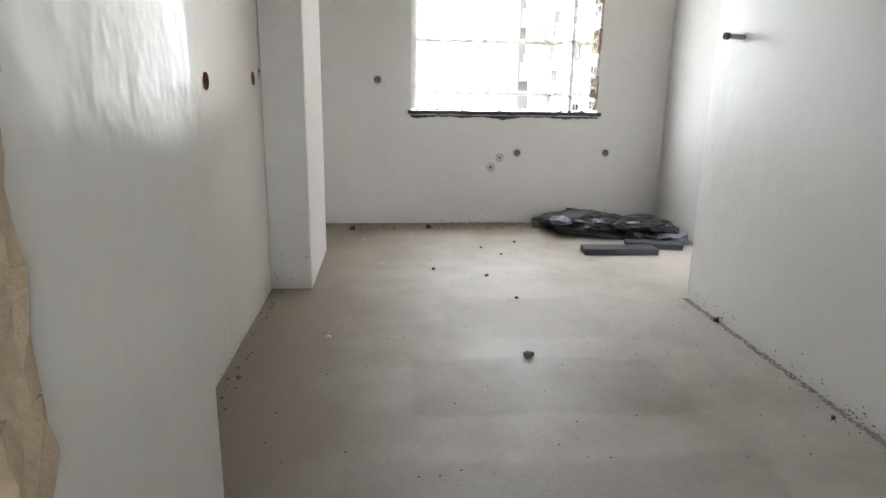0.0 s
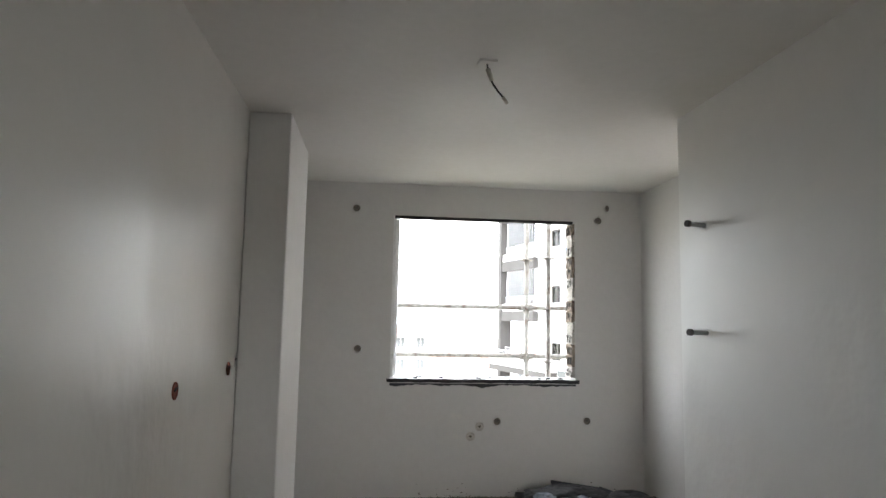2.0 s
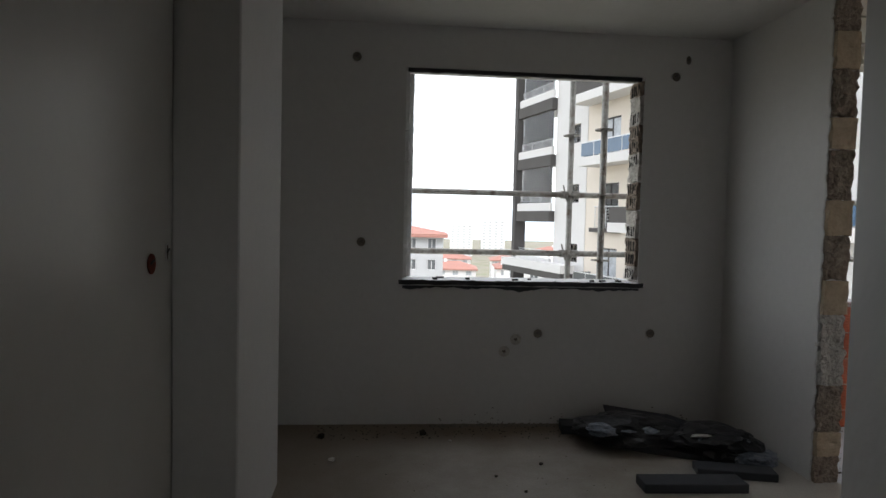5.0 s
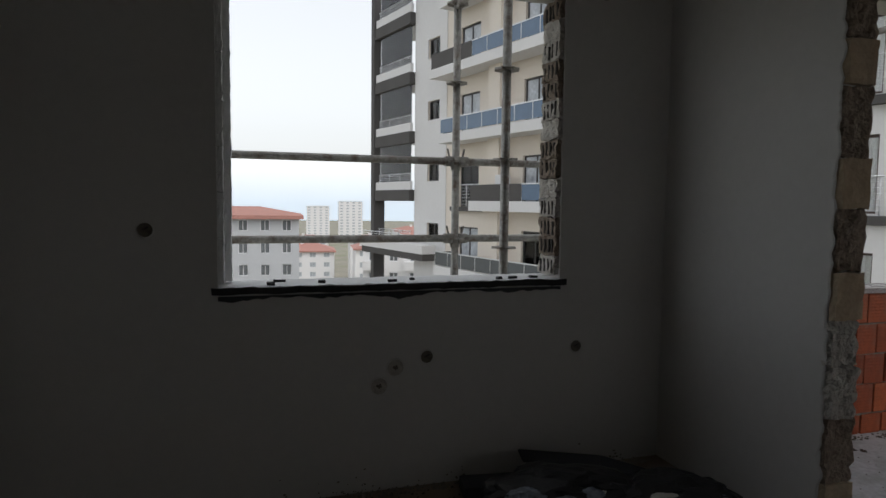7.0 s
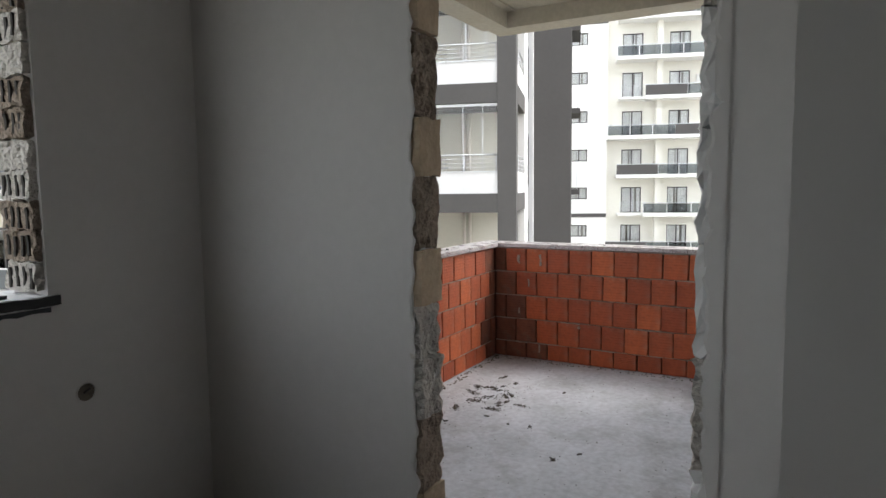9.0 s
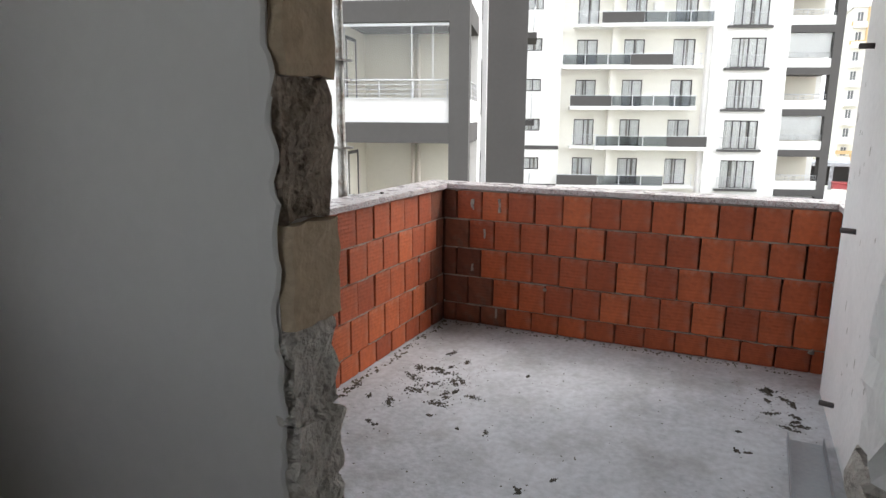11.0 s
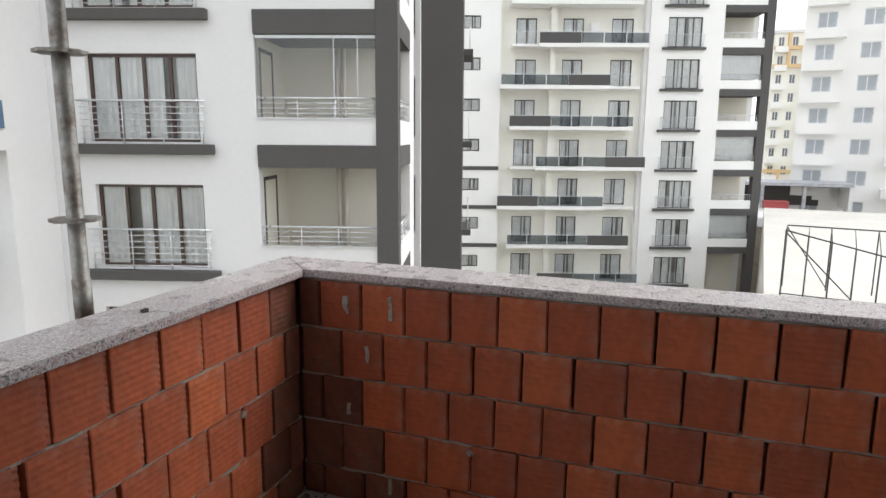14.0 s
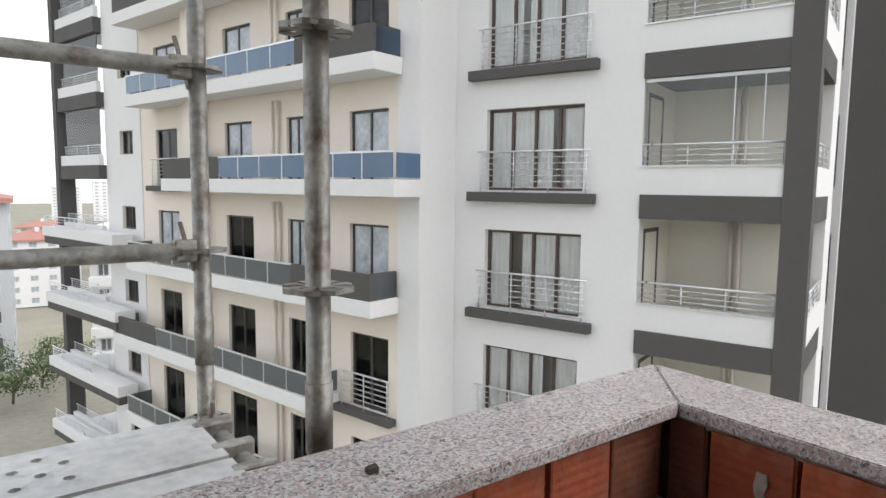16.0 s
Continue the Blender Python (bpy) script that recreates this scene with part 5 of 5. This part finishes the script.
for x, y, s, w in ((-0.514, -0.27, 0.035, 0), (-0.413, -0.64, 0.03, 1), (-0.253, -1.36, 0.028, 1), (0.129, -0.23, 0.035, 0), (0.096, -1.47, 0.018, 0), (0.432, -1.63, 0.018, 0), (0.787, -0.74, 0.016, 0),
                   (0.43, -2.897, 0.035, 0), (-0.494, -2.612, 0.022, 1), (0.541, -2.077, 0.016, 0), (1.478, -3.5, 0.016, 0), (1.54, -2.5, 0.03, 0), (0.3, -0.35, 0.02, 1), (0.5, -0.9, 0.014, 0), (0.62, -1.1, 0.014, 0)):
    ob = new("rubble_piece" if not w else "plaster_chip", (WHITES if w else CRUMBS)[int(abs(x) * 100) % 3])
    ob.matrix_basis = pose(x, y, 0.0, 0, 0, 40 * x) @ Matrix.Diagonal((s, s * 0.8, s, 1))
    tagged(ob, "white plaster chip on the screed floor" if w else "small dark lump of rubble on the screed floor", "chip" if w else "rubble", "rubble on the room floor")


def litter(name, label, spots, mat, seed):
    """Grit too fine to count, as one object."""
    r = random.Random(seed)
    bm = bmesh.new()
    for x0, x1, y0, y1, z, count, s0, s1, h in spots:
        for _ in range(count):
            x, y, s = r.uniform(x0, x1), r.uniform(y0, y1), r.uniform(s0, s1)
            k = r.randrange(4, 7)
            a0 = r.random() * 6
            lo = [bm.verts.new((x + s * r.uniform(0.6, 1) * math.cos(a0 + i * math.tau / k), y + s * r.uniform(0.5, 1) * math.sin(a0 + i * math.tau / k), z)) for i in range(k)]
            top = bm.verts.new((x + s * 0.2, y, z + s * h))
            for i in range(k):
                bm.faces.new((lo[i], lo[(i + 1) % k], top))
    return solid(name, bm, mat, label, "grit", kind="stuff")


litter("floor_grit", "dark grit and crumbs scattered on the screed", [(-0.8, 1.5, -3.9, 0, 0.0, 230, 0.002, 0.006, 0.6), (-0.6, 2.1, -0.3, -0.02, 0.0, 380, 0.002, 0.011, 0.7), (-0.87, -0.8, -1.9, -4.0, 0.0, 60, 0.004, 0.012, 0.6), (1.46, 1.555, -3.9, -2.1, 0.0, 60, 0.002, 0.006, 0.6)], M_RUBBLE, 4)
litter("wall_foot_grit", "dirt fillet along the foot of the wall", [(0.2, 2.15, -0.07, -0.005, 0.0, 420, 0.004, 0.016, 0.9), (1.525, 1.558, -3.9, -2.1, 0.0, 700, 0.004, 0.012, 0.4)], M_DIRT, 5)


def wall_dirt(name, label, at, length, seed, hmax=0.05, mat=None):
    """A ragged band of splashes low on a wall, standing a millimetre proud."""
    r = random.Random(seed)
    bm = bmesh.new()
    for _ in range(int(length * 60)):
        x = r.uniform(0, length)
        if noise.noise(Vector((x * 2.3, seed, 0))) < -0.1:
            continue
        z, s = abs(r.gauss(0, hmax)), r.uniform(0.0015, 0.0075)
        k = 6
        bm.faces.new([bm.verts.new((x + s * r.uniform(0.6, 1.6) * math.cos(-i * math.tau / k), -0.0015, z + s + s * r.uniform(0.4, 1) * math.sin(-i * math.tau / k))) for i in range(k)])
    return solid(name, bm, mat or M_DIRT, label, "dirt", kind="stuff", at=at)


wall_dirt("wall_splashes", "brown dirt splashes low on the window wall", pose(0.25, 0, 0), 1.9, 11, 0.03)
wall_dirt("wall_splashes", "grey cement splashes low on the side wall", pose(XN, -2.1, 0, 0, 0, -90), 1.9, 12, 0.04)
wall_dirt("wall_splashes", "grey cement splashes low on the long wall", pose(XL, -4.2, 0, 0, 0, 90), 2.3, 13, 0.02)
wall_dirt("wall_splashes", "brown scrapes low on the pier", pose(-0.87, -1.847, 0), 0.2, 14, 0.15)

# ---- scaffold outside ----
scaf = thing("scaffold", "weathered galvanised ring scaffold with a perforated deck", "scaffold", at=pose(0, 0, 0))


def rosette_bm():
    bm = bmesh.new()
    n = 32
    prof = []
    for k in range(n):
        a = k * math.tau / n
        prof.append(0.068 + 0.004 * math.cos(8 * a))
    for z0, z1 in ((-0.005, 0.005),):
        lo = [bm.verts.new((prof[k] * math.cos(k * math.tau / n), prof[k] * math.sin(k * math.tau / n), z0)) for k in range(n)]
        hi = [bm.verts.new((prof[k] * math.cos(k * math.tau / n), prof[k] * math.sin(k * math.tau / n), z1)) for k in range(n)]
        li = [bm.verts.new((0.022 * math.cos(k * math.tau / n), 0.022 * math.sin(k * math.tau / n), z0)) for k in range(n)]
        hi2 = [bm.verts.new((0.022 * math.cos(k * math.tau / n), 0.022 * math.sin(k * math.tau / n), z1)) for k in range(n)]
        for k in range(n):
            j = (k + 1) % n
            bm.faces.new((lo[k], lo[j], hi[j], hi[k]))
            # spaced slots between hub and rim
            if k % 4 != 1:
                bm.faces.new((hi[k], hi[j], hi2[j], hi2[k]))
                bm.faces.new((lo[j], lo[k], li[k], li[j]))
    return bm


ROSETTE = mesh_of("rosette", rosette_bm(), M_STEEL)


def standard(x, y, z0=-14.0, z1=6.0, low=1.112, pitch=0.505):
    s = part("standard", pipe((x, y, z0), (x, y, z1), 0.0242, 18), M_STEEL, scaf)
    z = low - pitch * 4
    while z < z1:
        part("rosette", ROSETTE, None, s, at=Matrix.Translation((x, y, z)))
        z += pitch
    part("spigot", pipe((x, y, 0.78), (x, y, 0.92), 0.027, 18), M_STEEL, s)
    return s


def ledger(a, b):
    """A ledger pipe with its wedge heads."""
    a, b = Vector(a), Vector(b)
    d = (b - a).normalized()
    l = part("ledger", pipe(a + d * 0.06, b - d * 0.06, 0.0242, 16), M_STEEL, scaf)
    for p, s in ((a, 1), (b, -1)):
        c = p + d * s * 0.05
        q = d.to_track_quat("X", "Z").to_matrix().to_4x4()
        part("wedge_head", bevelled(-0.03, 0.035, -0.02, 0.02, -0.032, 0.032, 0.008, 2), M_STEEL, l, at=Matrix.Translation(c) @ q)
        part("wedge", bevelled(-0.006, 0.006, -0.004, 0.004, -0.06, 0.085, 0.002, 1), M_STEEL, l, at=Matrix.Translation(c - d * s * 0.012) @ q @ pose(0, 0, 0, 0, 14 * s, 0))
    return l


SX = (-1.62, 1.45, 4.512)
for x in SX:
    standard(x + (0.03 if x == SX[1] else 0), 0.4, low=1.104, pitch=0.483)
    standard(x, 1.149)
for xa, xb in zip(SX, SX[1:]):
    for z in (1.112, 1.617):
        ledger((xa, 1.149, z), (xb, 1.149, z))
for x in SX:
    for z in (0.6, 2.62):
        ledger((x, 0.4, z), (x, 1.149, z))


def deck_bm(x0, x1, y0, y1, z):
    """A steel deck plank: folded edges and rows of punched holes."""
    bm = bmesh.new()
    add_box(bm, x0, x1, y0, y0 + 0.004, z - 0.06, z)
    add_box(bm, x0, x1, y1 - 0.004, y1, z - 0.06, z)
    nx, ny = int((x1 - x0) / 0.05), 6
    for i in range(nx):
        for j in range(ny):
            a, b = x0 + (x1 - x0) * i / nx, x0 + (x1 - x0) * (i + 1) / nx
            c, d = y0 + 0.004 + (y1 - y0 - 0.008) * j / ny, y0 + 0.004 + (y1 - y0 - 0.008) * (j + 1) / ny
            sq = [bm.verts.new(p) for p in ((a, c, z), (b, c, z), (b, d, z), (a, d, z))]
            if x1 - b < 0.3 or (i + j) % 2 or j in (0, ny - 1):
                bm.faces.new(sq)
                continue
            mx, my, r = (a + b) / 2, (c + d) / 2, 0.013
            oc = [bm.verts.new((mx + r * math.cos(math.radians(225 + 45 * k)), my + r * math.sin(math.radians(225 + 45 * k)), z + 0.003)) for k in range(8)]
            for s in range(4):
                bm.faces.new((sq[s], sq[(s + 1) % 4], oc[(2 * s + 2) % 8], oc[2 * s + 1], oc[2 * s]))
            dn = [bm.verts.new((v.co.x, v.co.y, z - 0.02)) for v in oc]
            for k in range(8):
                bm.faces.new((oc[k], oc[(k + 1) % 8], dn[(k + 1) % 8], dn[k]))
    bmesh.ops.remove_doubles(bm, verts=bm.verts, dist=0.0005)
    return bm


for y0 in (0.47, 0.79):
    d = part("deck_plank", deck_bm(1.52, 4.46, y0, y0 + 0.3, 0.645), M_DECK, scaf, "perforated galvanised deck plank with cement stains")
    for yy in (y0 + 0.05, y0 + 0.22):
        part("hook", bevelled(4.44, 4.545, yy, yy + 0.035, 0.605, 0.65, 0.008, 2), M_STEEL, d)

# ---- things on the balcony ----
for x, z in ((4.5, 0.82), (4.45, 0.06), (4.66, 1.58), (4.5, 2.3)):
    t = thing("pipe_stub", "short grey plastic pipe stub in the white wall", "pipe stub", "pipe stubs in the balcony wall", at=pose(x, YW, z))
    part("pipe_end", pipe((0, -0.01, 0), (0.01, 0.055, 0.002), 0.012), M_CABLE, t)
    part("dark_mouth", pipe((0.0101, 0.0545, 0.002), (0.0103, 0.0565, 0.002), 0.0085), M_CABLE, t)
ch = thing("metal_channel", "grey metal channel lying on the balcony floor beside the wall", "metal channel", at=pose(2.75, -2.0, ZF, 0, 0, -1.5))
part("web", bevelled(0, 1.52, -0.065, 0.065, 0.002, 0.012, 0.002, 1), M_PROFILE, ch)
for y0 in (-0.069, 0.063):
    part("flange", bevelled(0, 1.52, y0, y0 + 0.006, 0.0, 0.045, 0.002, 1), M_PROFILE, ch)

r = random.Random(21)


def debris_clump(bm, ox, oy, n, spread, size):
    """A crumbly patch of dried moss and dirt: many small rounded crumbs lying close together."""
    stretch_x, turn = r.uniform(0.9, 1.8), r.uniform(0, math.pi)
    for _ in range(n):
        u, v = r.gauss(0, spread * stretch_x), r.gauss(0, spread * 0.55)
        x, y = ox + u * math.cos(turn) - v * math.sin(turn), oy + u * math.sin(turn) + v * math.cos(turn)
        s_ = size * r.uniform(0.35, 1.0)
        h = s_ * r.uniform(0.35, 0.8)
        a0, k = r.random() * 6, 6
        lo = [bm.verts.new((x + s_ * r.uniform(0.6, 1.2) * math.cos(a0 + q * math.tau / k), y + s_ * r.uniform(0.5, 1.1) * math.sin(a0 + q * math.tau / k), 0.0)) for q in range(k)]
        hi = [bm.verts.new((x + (p.co.x - x) * 0.62, y + (p.co.y - y) * 0.62, h * r.uniform(0.7, 1.1))) for p in lo]
        for q in range(k):
            bm.faces.new((lo[q], lo[(q + 1) % k], hi[(q + 1) % k], hi[q]))
        bm.faces.new(hi)


crumbs = bmesh.new()
for cx, cy, clumps, far_out, n, spread in ((4.2, -0.3, 9, 0.15, 70, 0.03), (4.1, -0.5, 4, 0.1, 50, 0.022), (4.42, -0.3, 5, 0.12, 40, 0.02), (4.7, -1.92, 7, 0.11, 60, 0.022), (4.45, -2.02, 4, 0.07, 50, 0.02), (3.52, -0.12, 3, 0.06, 40, 0.02), (3.6, -0.42, 3, 0.15, 25, 0.012),
                                           (3.4, -1.0, 3, 0.18, 20, 0.01), (4.09, -1.78, 3, 0.1, 25, 0.012), (3.0, -0.8, 4, 0.35, 20, 0.012), (4.46, -0.76, 1, 0.01, 30, 0.012), (3.9, -0.02, 5, 0.25, 30, 0.014)):
    for _ in range(clumps):
        x = min(XP - 0.09, cx + r.gauss(0, far_out))
        y = max(YW + 0.06, min(YP - 0.06, cy + r.gauss(0, far_out * 0.5)))
        debris_clump(crumbs, x, y, n, spread * r.uniform(0.4, 0.85), 0.0075)
solid("mossy_debris", crumbs, M_RUBBLE, "dark mossy clumps of crumbled debris on the concrete", "debris", kind="stuff", at=pose(0, 0, ZF))
litter("balcony_grit", "fine dark grit on the concrete floor", [(2.4, 5.1, -2.1, 0.0, ZF, 420, 0.002, 0.007, 0.5), (3.95, 4.5, -0.6, -0.1, ZF, 160, 0.002, 0.006, 0.4), (4.4, 4.9, -2.1, -1.75, ZF, 110, 0.002, 0.006, 0.4), (2.4, 5.14, -0.03, 0.03, ZF, 320, 0.003, 0.014, 0.6), (5.08, 5.145, -2.1, 0.0, ZF, 200, 0.003, 0.012, 0.6)], M_RUBBLE, 6)
solid("mortar_lump", rough_block(0.018, 0.014, 0.01, 0.004, 400, 3, 3, 2), M_RUBBLE, "small crumb of mortar on the granite coping", "mortar lump", at=pose(4.45, 0.1, ZT))
# scratches and pits in the white wall
pits = bmesh.new()
for _ in range(34):
    x, z, w, h = r.uniform(3.8, 4.88), r.uniform(0.1, 2.3), r.uniform(0.003, 0.007), r.uniform(0.008, 0.03)
    pits.faces.new([pits.verts.new((x + w * r.uniform(0.6, 1.2) * math.cos(a * math.tau / 7), 0.0015, z + h * r.uniform(0.7, 1.1) * math.sin(a * math.tau / 7))) for a in range(7)])
solid("wall_pits", pits, M_DIRT, "small dark scratches and pits in the white wall", "scratches", kind="stuff", at=pose(0, YW, 0))
# white blocks in the bare part of the wall
wb = solid("wall_bare", box(XE + 0.144, 3.75, YW + 0.001, YW + 0.004, ZF, 2.6), M_MORTAR, "bare white block wall with open joints", "wall", kind="structure")
BL = {}
for row in range(11):
    x = XE + 0.15 - (0.3 if row % 2 else 0)
    while x < 3.75:
        xa, xb = max(XE + 0.148, x), min(3.75 + r.uniform(-0.06, 0.05), x + 0.59)
        if xb - xa > 0.05:
            part("white_block", bevelled(xa, xb, YW + 0.002, YW + 0.018, ZF + 0.245 * row + 0.006, ZF + 0.245 * (row + 1) - 0.004, 0.004, 1), M_AAC, wb)
        x += 0.6

# ---- shrubs down the slope ----


def shrub(x, y, z, w, hgt, seed):
    t = thing("shrub", "dark green bushy shrub on the grassy slope", "shrub", "shrubs below the tower", at=pose(x, y, z))
    rr = random.Random(seed)
    bm = bmesh.new()
    add_pipe(bm, (0, 0, 0), (0.1, 0, hgt * 0.35), 0.09, 8)
    for k in range(5):
        a = k * 1.3
        add_pipe(bm, (0.08, 0, hgt * 0.25), (w * 0.3 * math.cos(a), w * 0.3 * math.sin(a), hgt * 0.65), 0.045, 6)
    part("trunk", bm, M_BARK, t)
    bm = bmesh.new()
    clumps = [Vector((rr.gauss(0, w * 0.3), rr.gauss(0, w * 0.3), hgt * rr.uniform(0.3, 0.9))) for _ in range(26)]
    for c in clumps:
        for _ in range(55):
            pnt = c + Vector((rr.gauss(0, 1), rr.gauss(0, 1), rr.gauss(0, 0.8))) * w * 0.1
            a = Vector((rr.uniform(-1, 1), rr.uniform(-1, 1), rr.uniform(-1, 1))).normalized() * rr.uniform(0.06, 0.14)
            b = a.cross(Vector((rr.uniform(-1, 1), rr.uniform(-1, 1), rr.uniform(-1, 1)))).normalized() * 0.05
            bm.faces.new([bm.verts.new(pnt + q) for q in (-a, b, a, -b)])
    part("crown", bm, M_LEAF, t)


for k, (x, y, w, hg) in enumerate(((6.0, 52, 3.4, 3.0), (3.6, 54, 3.0, 2.6), (8.0, 55, 3.2, 2.8), (1.4, 51, 2.8, 2.4), (5.0, 58, 3.6, 3.2), (9.5, 59, 3.2, 3.0))):
    shrub(x, y, -14.3, w, hg, 60 + k)
